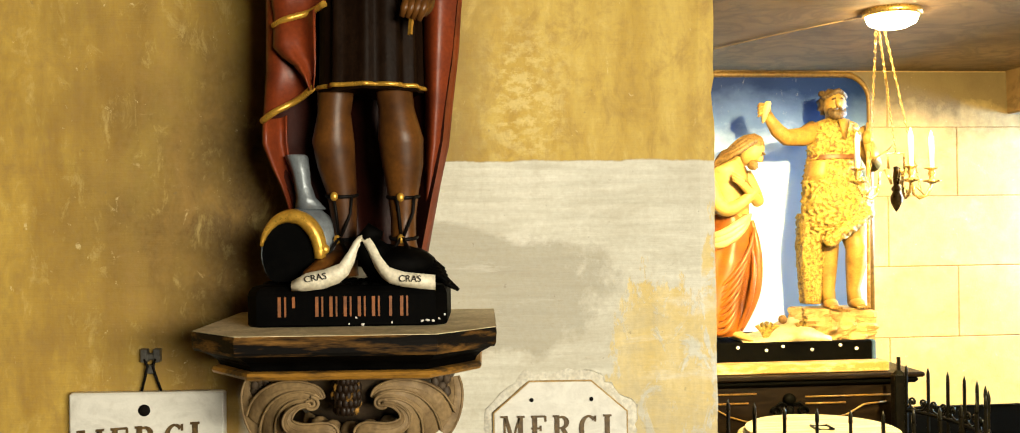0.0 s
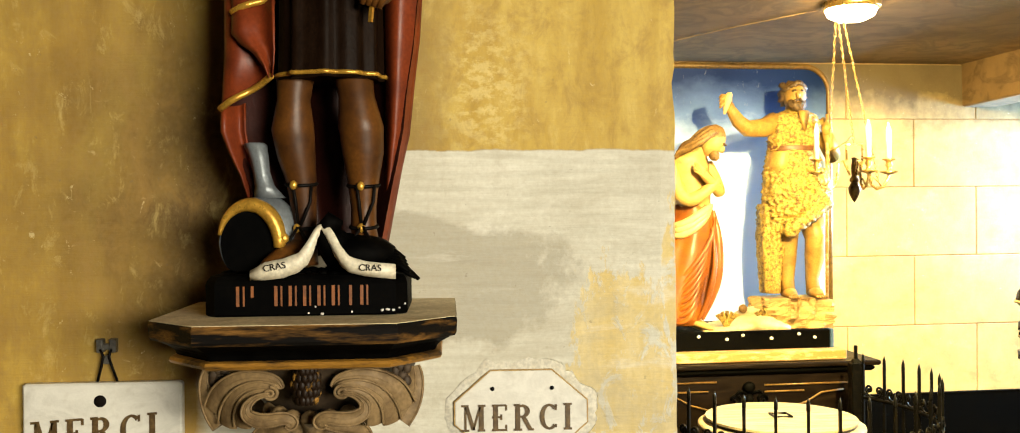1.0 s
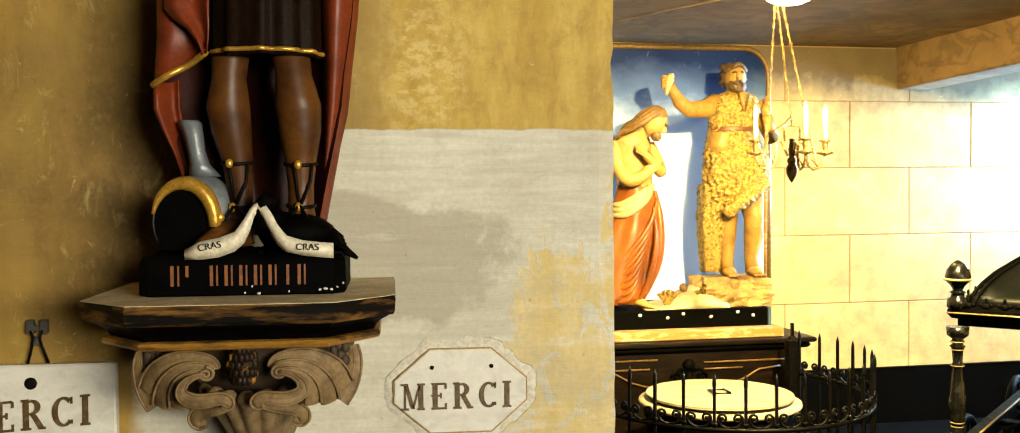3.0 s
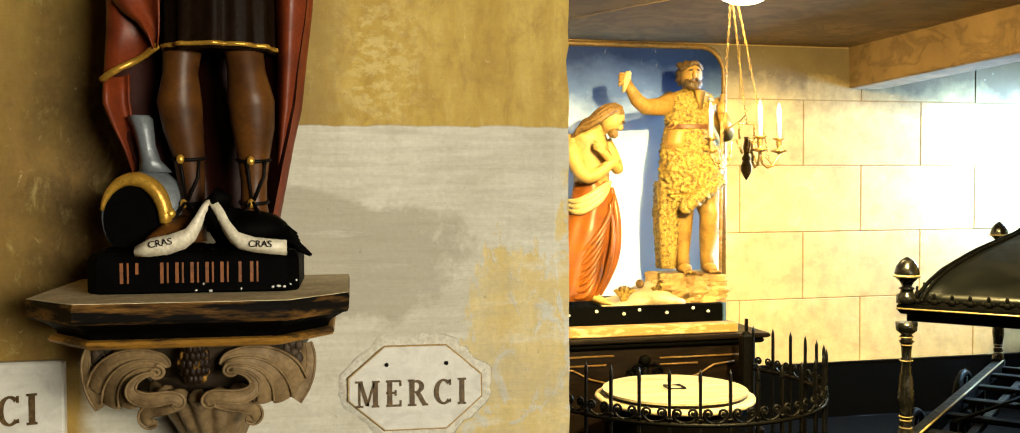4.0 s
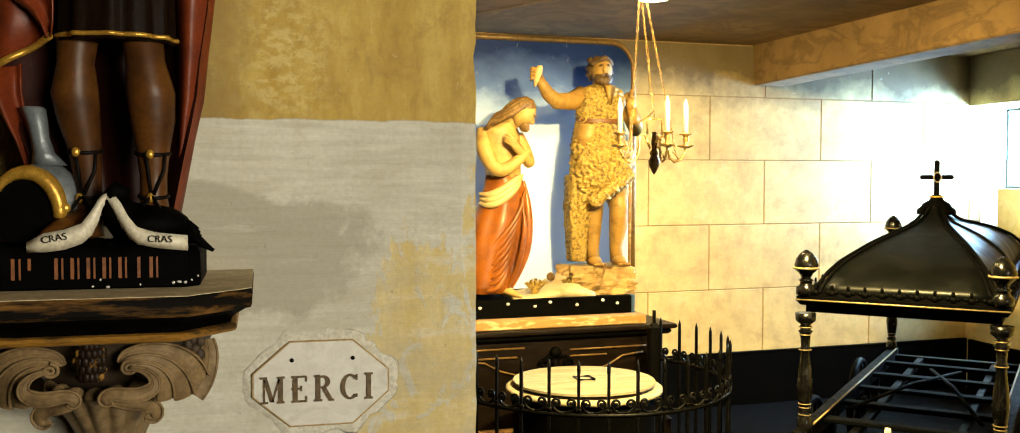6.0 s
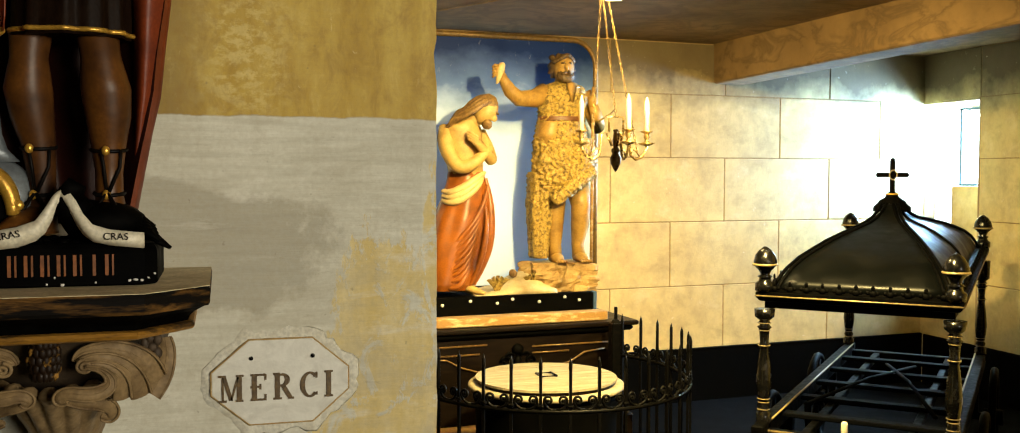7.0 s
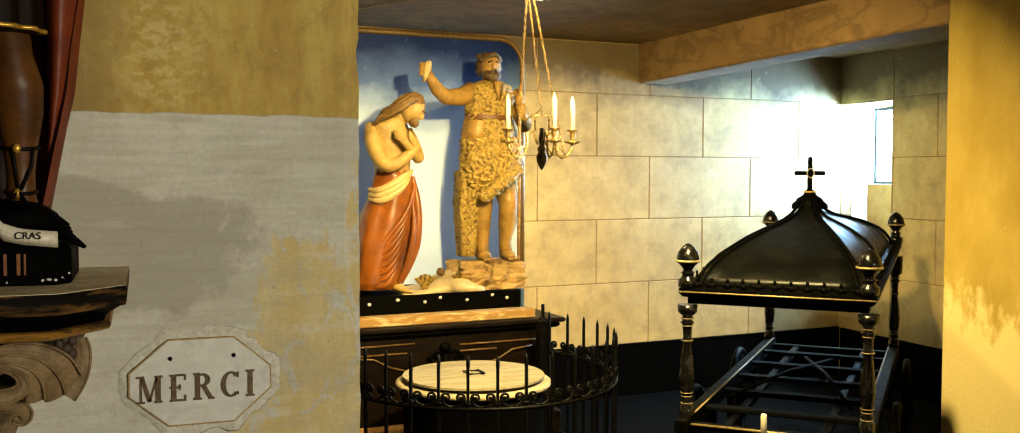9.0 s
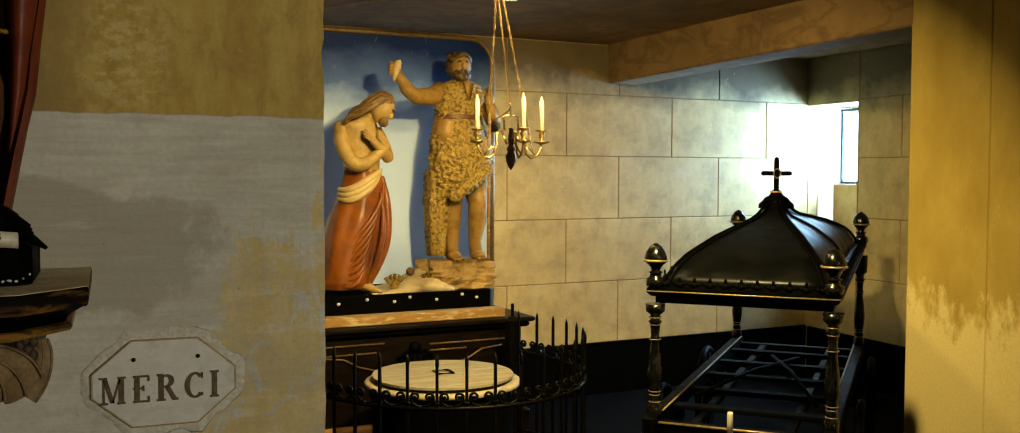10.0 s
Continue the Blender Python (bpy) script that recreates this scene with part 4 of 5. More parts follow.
clip.obj("clip", M_STEEL, pr, "dull steel hanging clip")


# ---- altar and the painted sky behind it ----
Geo().prism([(-0.5, 0.86), (1.60, 0.86), (1.60, 2.48)] + [(1.60 - 0.17 + 0.17 * math.cos(a), 2.48 + 0.17 * math.sin(a)) for a in (math.pi / 2 * k / 8 for k in range(1, 9))] + [(-0.5, 2.65)], -0.006, -0.02).obj("sky_panel", M_SKY, at=BACK)
tagged(bpy.data.objects["sky_panel"], "painted sky panel, deep blue fading to white", "panel")
fr = [(1.615, -0.022, 0.80), (1.615, -0.022, 1.6), (1.615, -0.022, 2.48)] + [(1.615 - 0.18 + 0.18 * math.cos(a), -0.022, 2.48 + 0.18 * math.sin(a)) for a in (math.pi / 2 * k / 8 for k in range(1, 9))] + [(0.5, -0.022, 2.66), (-0.5, -0.022, 2.66)]
tagged(Geo().tube(fr, 0.020, 8, 0, 0.8, up=(0, 1, 0)).obj("panel_frame", worn("ochre_gilt_frame", (0.20, 0.11, 0.022), (0.08, 0.042, 0.010), 0.45, 0.2), at=BACK), "ochre gilt moulding round the sky panel", "frame")

altar = thing("altar", BACK @ pose(0.55, -0.40, 0), "dark carved wooden altar with a black front", "altar")
Geo().box((-0.95, -0.33, 0.16), (0.95, 0.36, 0.70), 0.01).obj("body", M_DARKWOOD, altar)
Geo().box((-1.02, -0.38, 0.735), (1.03, 0.37, 0.765), 0.008).obj("altar_top", M_DARKWOOD, altar)
Geo().box((-0.99, -0.36, 0.70), (1.0, 0.365, 0.735), 0.012).obj("cornice", M_BLACK, altar)
Geo().box((0.362, -0.37, 0.0), (1.0, 0.365, 0.16), 0.012).obj("base_board", M_DARKWOOD, altar)
Geo().box((-1.05, -0.40, 0.0), (0.36, 0.37, 0.16), 0.01).obj("plinth", worn("ochre_plinth_plaster", (0.42, 0.22, 0.07), (0.30, 0.15, 0.05), 0.8, scale=12), altar, "ochre plaster plinth")
M_RUBGILT = worn("rubbed_gilt_line", (0.20, 0.11, 0.03), (0.05, 0.03, 0.012), 0.4, 0.3, scale=40)
for x0, x1, z in ((-0.93, -0.05, 0.60), (0.30, 0.86, 0.63), (-0.93, 0.0, 0.655), (0.30, 0.55, 0.59)):
    Geo().tube([(x0, -0.335, z), ((x0 + x1) / 2, -0.338, z), (x1, -0.335, z)], 0.006, 6).obj("moulding", M_RUBGILT, altar, "rubbed gilt moulding")
for s in (-1, 1):
    Geo().tube([(0.2 + s * 0.14, -0.335, 0.50), (0.2 + s * 0.24, -0.338, 0.485), (0.2 + s * 0.36, -0.338, 0.52), (0.2 + s * 0.46, -0.338, 0.575), (0.2 + s * 0.6, -0.338, 0.59)], 0.006, 6).obj("curved_moulding", M_RUBGILT, altar, "rubbed gilt moulding")
g = Geo()
g.blob((0.2, -0.34, 0.62), (0.04, 0.03, 0.035), 12, 8)
for s in (-1, 1):
    g.tube([(0.2 + s * (0.03 + 0.035 * math.cos(k * 0.55) * (1 - k / 16) + 0.05), -0.345, 0.545 + 0.035 * math.sin(k * 0.55) * (1 - k / 16)) for k in range(13)], 0.010, 7)
    g.tube([(0.2 + s * 0.02, -0.345, 0.585), (0.2 + s * 0.06, -0.35, 0.6), (0.2 + s * 0.09, -0.345, 0.57)], 0.009, 7)
g.blob((0.2, -0.345, 0.54), (0.03, 0.025, 0.04), 10, 7)
g.obj("carved_ornament", M_BLACK, altar, "black carved ornament")

tagged(Geo().box((-0.6, -0.72, 0.768), (1.385, -0.60, 0.826), 0.006).obj("gilded_plank", M_WOOD, at=BACK), "worn gilded wooden plank along the altar", "plank")
base = thing("statue_platform", BACK @ pose(0.4, -0.36, 0.77), "black draped platform with a row of white studs", "platform")
Geo().box((-0.9, -0.25, 0.0), (0.93, 0.33, 0.172), 0.006).obj("body", M_BLACK, base)
Geo().box((0.934, -0.25, 0.03), (0.955, 0.32, 0.172), 0.004).obj("end_board", worn("blue_cloth", (0.03, 0.07, 0.16), (0.06, 0.12, 0.22), 0.7), base, "blue end board")
for k in range(12):
    Geo().blob((-0.85 + 0.155 * k + 0.03 * math.sin(k * 2.1), -0.253, 0.135 + 0.012 * math.sin(k * 3.3)), (0.012, 0.006, 0.010), 8, 5).obj("stud", M_CHIP, base, "white stud")

# ---- the two painted figures ----
M_FUR = worn("camel_hair_paint", (0.42, 0.27, 0.05), (0.09, 0.044, 0.007), 0.5, scale=48, grain=130, bump=0.009, lo=0.48, hi=0.62)
M_FLESH = worn("warm_flesh_paint", (0.40, 0.225, 0.048), (0.20, 0.10, 0.02), 0.55, scale=14, lo=0.45, hi=0.7)
M_PALE = worn("pale_flesh_paint", (0.52, 0.335, 0.105), (0.30, 0.175, 0.045), 0.5, scale=12)
M_HAIR = worn("brown_hair_paint", (0.24, 0.13, 0.035), (0.06, 0.028, 0.008), 0.55, scale=50, bump=0.003)
M_DARKHAIR = worn("dark_curled_hair_paint", (0.11, 0.06, 0.018), (0.025, 0.012, 0.004), 0.55, scale=60, bump=0.003)
M_ROBE = worn("red_brown_robe_paint", (0.30, 0.085, 0.009), (0.15, 0.036, 0.004), 0.38, scale=8)
M_BELT = worn("brown_belt_paint", (0.15, 0.055, 0.016), (0.09, 0.03, 0.01), 0.5, scale=30)
M_SASH = worn("cream_cloth_paint", (0.66, 0.48, 0.22), (0.5, 0.33, 0.12), 0.5, scale=12)
M_ROCK = worn("ochre_rock_paint", (0.46, 0.29, 0.10), (0.24, 0.13, 0.04), 0.6, scale=9, bump=0.004)


def baptist():
    g = Geo()   # 0 fur 1 flesh 2 hair 3 wood 4 belt
    Y = 0.0
    for pts in ([(-0.06, 0, 0.50), (-0.065, -0.02, 0.36), (-0.06, 0.0, 0.26), (-0.05, 0.01, 0.12), (-0.05, 0.0, 0.03)], [(0.10, 0, 0.52), (0.115, -0.05, 0.38), (0.12, -0.02, 0.26), (0.12, 0.02, 0.12), (0.125, 0.01, 0.03)]):
        g.tube(pts, [0.085, 0.068, 0.062, 0.042, 0.045], 14, 1)
        x = pts[-1][0]
        g.tube([(x, 0.03, 0.03), (x - 0.005, -0.05, 0.032), (x - 0.01, -0.12, 0.018)], [0.042, 0.045, 0.022], 10, 1, 0.75)
        for k in range(5):
            g.blob((x - 0.045 + k * 0.017, -0.135, 0.014), (0.009, 0.016, 0.010), 7, 5, 1)
    # hair tunic: skirt cut on the slant, falling to the ground on one side
    for lev, am in (([(0.94, -0.02, 0, 0.155, 0.12), (0.80, -0.02, 0, 0.185, 0.14), (0.62, -0.01, 0, 0.20, 0.155), (0.53, -0.03, 0.0, 0.18, 0.15), (0.47, -0.07, 0.01, 0.13, 0.13)], 0.03),
                    ([(0.60, -0.12, 0.02, 0.11, 0.12), (0.40, -0.14, 0.03, 0.10, 0.11), (0.20, -0.15, 0.04, 0.075, 0.09), (0.03, -0.15, 0.05, 0.06, 0.08)], 0.05),
                    ([(0.82, 0.06, -0.03, 0.13, 0.14), (0.66, 0.07, -0.05, 0.13, 0.14), (0.54, 0.02, -0.06, 0.10, 0.12), (0.47, -0.03, -0.06, 0.06, 0.09)], 0.03)):
        drape(g, lev, 0, 5, am, 120, phase=0.7, twist=3.0, rough=0.15, freq=60.0, steps=18)
    drape(g, [(0.92, -0.01, 0, 0.15, 0.115), (1.0, -0.01, 0, 0.165, 0.12), (1.1, 0.0, 0, 0.175, 0.125), (1.16, 0.0, 0.0, 0.15, 0.105), (1.195, 0.0, 0.01, 0.07, 0.07)], 0, 4, 0.02, 120, rough=0.13, freq=60.0, steps=16)
    drape(g, [(0.935, -0.01, 0, 0.165, 0.128), (0.965, -0.01, 0, 0.163, 0.126)], 4, 3, 0.005, 40)
    for k in range(9):
        q = k / 8
        g.blob((0.14 - 0.24 * q, -0.15 - 0.02 * math.sin(3 * q), 0.60 - 0.17 * q), (0.045, 0.03, 0.04), 14, 10, 0, 0.5, 70)
        g.blob((0.06 - 0.07 * q, -0.155, 0.80 - 0.22 * q), (0.03, 0.022, 0.03), 12, 8, 0, 0.5, 70)
    # bare side below the belt
    drape(g, [(0.93, -0.10, -0.02, 0.08, 0.09), (0.84, -0.12, -0.03, 0.08, 0.09), (0.76, -0.13, -0.02, 0.05, 0.07)], 1, 3, 0.01, 20)
    g.loft([[(-0.03, -0.128, 1.18), (0.0, -0.135, 1.18), (0.05, -0.12, 1.18), (0.02, -0.10, 1.19)], [(0.0, -0.135, 1.06), (0.01, -0.14, 1.05), (0.02, -0.135, 1.06), (0.01, -0.12, 1.06)]], 1)
    # raised arm with the shell
    g.tube([(-0.13, 0, 1.12), (-0.22, -0.03, 1.08), (-0.34, -0.06, 1.075), (-0.40, -0.07, 1.12), (-0.45, -0.08, 1.19), (-0.465, -0.08, 1.22)], [0.068, 0.06, 0.052, 0.045, 0.032, 0.03], 14, 1)
    g.blob((-0.475, -0.085, 1.245), (0.035, 0.03, 0.04), 10, 7, 1)
    for k in range(4):
        g.tube([(-0.485, -0.10, 1.22 + k * 0.018), (-0.52, -0.11, 1.215 + k * 0.02), (-0.53, -0.10, 1.20 + k * 0.02)], [0.011, 0.011, 0.008], 7, 1)
    g.loft([[(-0.50 + r * math.cos(a) * 0.45 + 0.25 * (h - 1.16), -0.10 + r * 0.5 * math.sin(a), h) for a in (2 * math.pi * j / 14 for j in range(14))] for h, r in ((1.16, 0.016), (1.20, 0.04), (1.245, 0.058), (1.28, 0.052), (1.295, 0.03))], 6)
    # arm with the staff
    g.tube([(0.14, 0, 1.12), (0.20, -0.01, 1.02), (0.235, -0.05, 0.90), (0.20, -0.10, 0.97), (0.165, -0.12, 1.04)], [0.066, 0.056, 0.05, 0.042, 0.03], 14, 1)
    g.blob((0.16, -0.125, 1.065), (0.035, 0.035, 0.045), 10, 7, 1, 0.2, 60)
    g.tube([(0.155, -0.12, 0.0), (0.16, -0.12, 0.6), (0.165, -0.12, 1.16)], 0.011, 8, 3)
    g.tube([(0.20, -0.11, 0.93), (0.25, -0.11, 0.96), (0.30, -0.11, 0.99), (0.335, -0.11, 1.03)], [0.02, 0.012, 0.014, 0.004], 8, 0, 0.4)
    # neck, head, hair and beard
    g.tube([(0.0, 0, 1.17), (0.0, -0.01, 1.25)], [0.06, 0.055], 12, 1)
    g.blob((-0.005, -0.02, 1.28), (0.068, 0.08, 0.095), 18, 14, 1)
    g.blob((-0.02, -0.105, 1.285), (0.014, 0.022, 0.026), 8, 6, 1)
    g.blob((-0.002, 0.025, 1.29), (0.083, 0.078, 0.088), 26, 18, 2, 0.35, 40)
    for k in range(26):
        a = 2 * math.pi * k / 26
        g.blob((-0.003 + 0.066 * math.cos(a), 0.005 + 0.072 * math.sin(a), 1.345 + 0.016 * math.sin(3 * a)), (0.022, 0.022, 0.020), 9, 6, 2, 0.3, 70)
    for k in range(12):
        a = math.pi * (1.12 + 0.76 * k / 11)
        g.blob((-0.008 + 0.048 * math.cos(a), -0.045 + 0.05 * math.sin(a), 1.222 + 0.012 * math.cos(2 * a)), (0.017, 0.016, 0.030), 9, 6, 2, 0.3, 70)
    for s in (-1, 1):
        g.tube([(-0.012 + s * 0.035, -0.085, 1.31), (-0.012 + s * 0.018, -0.10, 1.315)], 0.007, 6, 2)
        g.tube([(-0.015 + s * 0.005, -0.108, 1.255), (-0.015 + s * 0.035, -0.095, 1.24)], 0.010, 6, 2)
    ob = g.obj("standing_figure", [M_FUR, M_FLESH, M_DARKHAIR, M_WOOD, M_BELT, M_CHIP, M_SASH], at=BACK @ pose(1.19, -0.42, 1.124))
    return tagged(ob, "painted wooden bearded figure in a camel-hair tunic raising a shell", "statue")


def rock_mound(name, size, at, label, category, cut=0.25, freq=6.0):
    g = Geo()
    rr = []
    for i in range(21):
        h = i / 20
        ring = []
        for j in range(72):
            a = 2 * math.pi * j / 72
            sq = 1 / max(abs(math.cos(a)), abs(math.sin(a))) ** 0.75
            k = sq * (1 + cut * noise.noise(Vector((math.cos(a) * 2, math.sin(a) * 2, h * 2.2)) * freq * 0.3)) * (1 - 0.18 * h ** 3)
            k *= 1 + 0.10 * noise.noise(Vector((math.cos(a), math.sin(a), h)) * freq * 1.6) + 0.07 * abs(math.sin(3.5 * a + 5.0 * h + 2 * noise.noise(Vector((a, h, 3)))))
            ring.append((size[0] * k * math.cos(a), size[1] * k * math.sin(a), size[2] * h))
        rr.append(ring)
    g.loft(rr, 0, smooth=False)
    return tagged(g.obj(name, M_ROCK, at=at), label, category)


baptist()
rock_mound("rock_base", (0.235, 0.16, 0.19), BACK @ pose(1.16, -0.40, 0.937), "ochre painted carved rock under the figure", "rock")


def bowed_figure():
    g = Geo()   # 0 robe 1 pale flesh 2 hair 3 cream sash
    def limb(pts, radii, mat, seg=14, flat=1.0):
        p, r = [Vector(q) for q in pts], list(radii)
        for _ in range(2):
            q, w = [p[0]], [r[0]]
            for i in range(len(p) - 1):
                q += [p[i].lerp(p[i + 1], 0.25), p[i].lerp(p[i + 1], 0.75)]
                w += [r[i] * 0.75 + r[i + 1] * 0.25, r[i] * 0.25 + r[i + 1] * 0.75]
            p, r = q + [p[-1]], w + [r[-1]]
        g.tube(p, r, seg, mat, flat)
    # robe: hangs from the hip and trails to the side away from the other figure
    drape(g, [(0.03, -0.15, 0.0, 0.15, 0.13), (0.07, -0.14, 0, 0.17, 0.15), (0.16, -0.12, 0, 0.175, 0.155), (0.32, -0.09, 0, 0.19, 0.16), (0.48, -0.055, 0, 0.185, 0.155), (0.60, -0.03, 0.0, 0.155, 0.135), (0.70, -0.02, 0.0, 0.135, 0.115), (0.78, -0.02, 0.0, 0.12, 0.10)], 0, 6, 0.03, 110, phase=0.9, twist=7.5, steps=8)
    # long folds from the hip to the trailing hem, and the fall of cloth down the front
    for k in range(8):
        o = k * 0.075
        limb([(0.10 - 0.004 * k, -0.085, 0.70 - o * 0.55), (0.05 - 0.014 * k, -0.145, 0.56 - o * 0.72), (-0.07 - 0.006 * k, -0.165, 0.40 - o * 0.66), (-0.22, -0.10, 0.26 - o * 0.40)], [0.008, 0.016, 0.019, 0.007], 0, 9)
    limb([(0.09, -0.06, 0.74), (0.115, -0.09, 0.58), (0.115, -0.10, 0.40), (0.10, -0.09, 0.28), (0.055, -0.08, 0.16), (0.01, -0.08, 0.06)], [0.014, 0.026, 0.030, 0.028, 0.022, 0.008], 0, 10)
    limb([(0.06, -0.12, 0.64), (0.075, -0.15, 0.45), (0.05, -0.15, 0.28), (0.0, -0.13, 0.12), (-0.04, -0.11, 0.05)], [0.008, 0.016, 0.020, 0.018, 0.008], 0, 9)
    # cream roll of cloth at the waist
    for k in range(3):
        limb([(-0.19, -0.04, 0.60 + 0.030 * k), (-0.15, -0.11, 0.585 + 0.032 * k), (-0.07, -0.14, 0.62 + 0.034 * k), (0.02, -0.13, 0.69 + 0.03 * k), (0.08, -0.08, 0.78)], [0.012, 0.024, 0.026, 0.020, 0.008], 3, 10)
    # torso, leaning forward
    drape(g, [(0.70, -0.02, 0, 0.115, 0.095), (0.80, -0.025, -0.005, 0.115, 0.095), (0.90, -0.035, -0.01, 0.128, 0.10), (1.0, -0.05, -0.015, 0.138, 0.10), (1.07, -0.055, -0.02, 0.125, 0.09), (1.11, -0.03, -0.03, 0.07, 0.065)], 1, 3, 0.012, 36)
    # arms crossed on the breast
    limb([(-0.155, -0.01, 1.06), (-0.175, -0.05, 0.97), (-0.15, -0.10, 0.86), (-0.095, -0.135, 0.80), (-0.02, -0.155, 0.835), (0.06, -0.155, 0.90), (0.095, -0.145, 0.935)], [0.050, 0.054, 0.047, 0.046, 0.040, 0.030, 0.022], 1)
    limb([(0.07, 0.0, 1.03), (0.105, -0.05, 0.94), (0.125, -0.09, 0.85), (0.09, -0.13, 0.875), (0.03, -0.165, 0.93), (-0.01, -0.175, 0.965)], [0.045, 0.042, 0.038, 0.034, 0.027, 0.024], 1)
    for k in range(4):
        limb([(0.0, -0.182, 0.945 + 0.016 * k), (-0.035, -0.182, 0.972 + 0.015 * k), (-0.062, -0.165, 0.985 + 0.017 * k)], [0.0105, 0.010, 0.007], 1, 7)
        limb([(0.075, -0.16, 0.925 + 0.014 * k), (0.055, -0.17, 0.955 + 0.014 * k), (0.03, -0.17, 0.985 + 0.014 * k)], [0.010, 0.009, 0.007], 1, 7)
    # deeply bowed head: crown forward, face turned down, long waving hair over the nape
    limb([(-0.02, -0.03, 1.07), (0.03, -0.06, 1.13)], [0.055, 0.05], 1)
    head = Matrix.Translation((0.085, -0.09, 1.165)) @ Matrix.Rotation(radians(38), 4, "Y")
    o = len(g.v)
    g.blob((0, 0, 0), (0.068, 0.075, 0.095), 20, 16, 1)
    g.blob((0.060, -0.045, -0.012), (0.020, 0.012, 0.022), 9, 7, 1)
    g.blob((0.045, -0.035, -0.070), (0.036, 0.040, 0.030), 14, 10, 2, 0.35, 60)
    g.blob((0.052, -0.055, 0.022), (0.016, 0.014, 0.007), 9, 6, 2)
    g.blob((-0.018, 0.012, 0.028), (0.073, 0.082, 0.085), 26, 18, 2, 0.10, 40)
    g.v[o:] = [tuple(head @ Vector(p)) for p in g.v[o:]]
    for k in range(11):
        a = -1.15 + 0.2 * k
        y = -0.085 + 0.085 * math.sin(a)
        w = 0.012 * math.sin(k * 2.3)
        limb([(0.125, -0.09 + 0.04 * math.sin(a), 1.245 - 0.03 * (1 - math.cos(a))), (0.06, y - 0.012, 1.262 - 0.06 * (1 - math.cos(a))), (-0.005, y - 0.02, 1.215 - 0.07 * (1 - math.cos(a)) + w), (-0.055, y - 0.008 + w, 1.175 - 0.05 * (1 - math.cos(a))), (-0.10, y * 0.8 + 0.0 - w, 1.145 - 0.05 * (1 - math.cos(a)) - w), (-0.145, y * 0.7, 1.115 - 0.03 * k * 0.3), (-0.165 + w, y * 0.6, 1.075 - 0.004 * k)], [0.007, 0.017, 0.019, 0.016, 0.019, 0.014, 0.004], 2, 9)
    # bare foot showing under the hem
    limb([(-0.07, -0.04, 0.06), (-0.03, -0.10, 0.045), (0.01, -0.15, 0.028), (0.05, -0.18, 0.014)], [0.035, 0.036, 0.028, 0.012], 1, 10, 0.75)
    ob = g.obj("bowed_figure", [M_ROBE, M_PALE, M_HAIR, M_SASH], at=BACK @ pose(0.535, -0.42, 0.943))
    return tagged(ob, "painted wooden bowed figure in a red-brown robe, arms crossed", "statue")


bowed_figure()
# pale ground between the figures
g = Geo()
rr = []
for i in range(17):
    x = -0.28 + 0.56 * i / 16
    h = 0.012 + 0.115 * math.exp(-((x - 0.12) / 0.15) ** 2) + 0.01 * noise.noise(Vector((x * 14, 2, 0)))
    rr.append([(x, -0.20, 0.0), (x, -0.19, h * 0.4), (x, -0.1, h * 0.85 + 0.012 * noise.noise(Vector((x * 25, 1, 4)))), (x, 0.0, h), (x, 0.14, h * 0.8), (x, 0.2, 0.0)])
g.loft(rr, 0)
tagged(g.obj("sand_mound", worn("pale_sand_paint", (0.66, 0.52, 0.30), (0.5, 0.36, 0.17), 0.6, scale=12), at=BACK @ pose(0.80, -0.40, 0.943)), "pale painted sand mound between the figures", "mound")
tagged(Geo().blob((0, 0, 0), (0.028, 0.028, 0.028), 12, 8).obj("round_fruit", M_HAIR, at=BACK @ pose(0.83, -0.44, 1.062)), "small dark round painted fruit on the mound", "fruit")
for px, pz in ((0.69, 1.01), (0.94, 1.02)):
    pt = thing("carved_plant", BACK @ pose(px, -0.52, pz - 0.07), "small ochre carved plant on the mound", "plant", "carved plants")
    for k in range(5):
        a = -0.9 + 0.45 * k
        Geo().tube([(0, 0, 0.0), (0.03 * math.sin(a), -0.01, 0.06), (0.075 * math.sin(a), -0.02, 0.10 + 0.02 * math.cos(a * 2)), (0.10 * math.sin(a), -0.03, 0.095)], [0.006, 0.014, 0.014, 0.003], 7, 0, 0.4).obj("leaf", M_FUR, pt)

# ---- font with its iron railing ----
FX, FY = 1.73, 5.05
font = thing("baptismal_font", (FX, FY, 0), "round black baptismal font with stone rim and pale wooden cover", "font")
Geo().lathe([(0.001, 0.0), (0.42, 0.0), (0.42, 0.07), (0.39, 0.10), (0.385, 0.30), (0.388, 0.46), (0.40, 0.50), (0.405, 0.545), (0.001, 0.545)], seg=40).obj("bowl", M_DADO, font, "black painted bowl")
Geo().lathe([(0.30, 0.546), (0.418, 0.548), (0.428, 0.556), (0.426, 0.570), (0.41, 0.575), (0.30, 0.575)], seg=48).obj("rim", M_STONE, font, "pale stone rim")
cov = Geo()
for k in range(5):
    x0, x1 = -0.385 + 0.154 * k, -0.385 + 0.154 * (k + 1) - 0.003
    pts = []
    for q in range(7):
        y = x0 + (x1 - x0) * q / 6
        pts.append((math.sqrt(max(0.0, 0.385 ** 2 - y * y)) + 0.002, y))
    cov.prism([(x, y) for x, y in pts] + [(-x, y) for x, y in reversed(pts)], 0.594, 0.606, plane="xy")
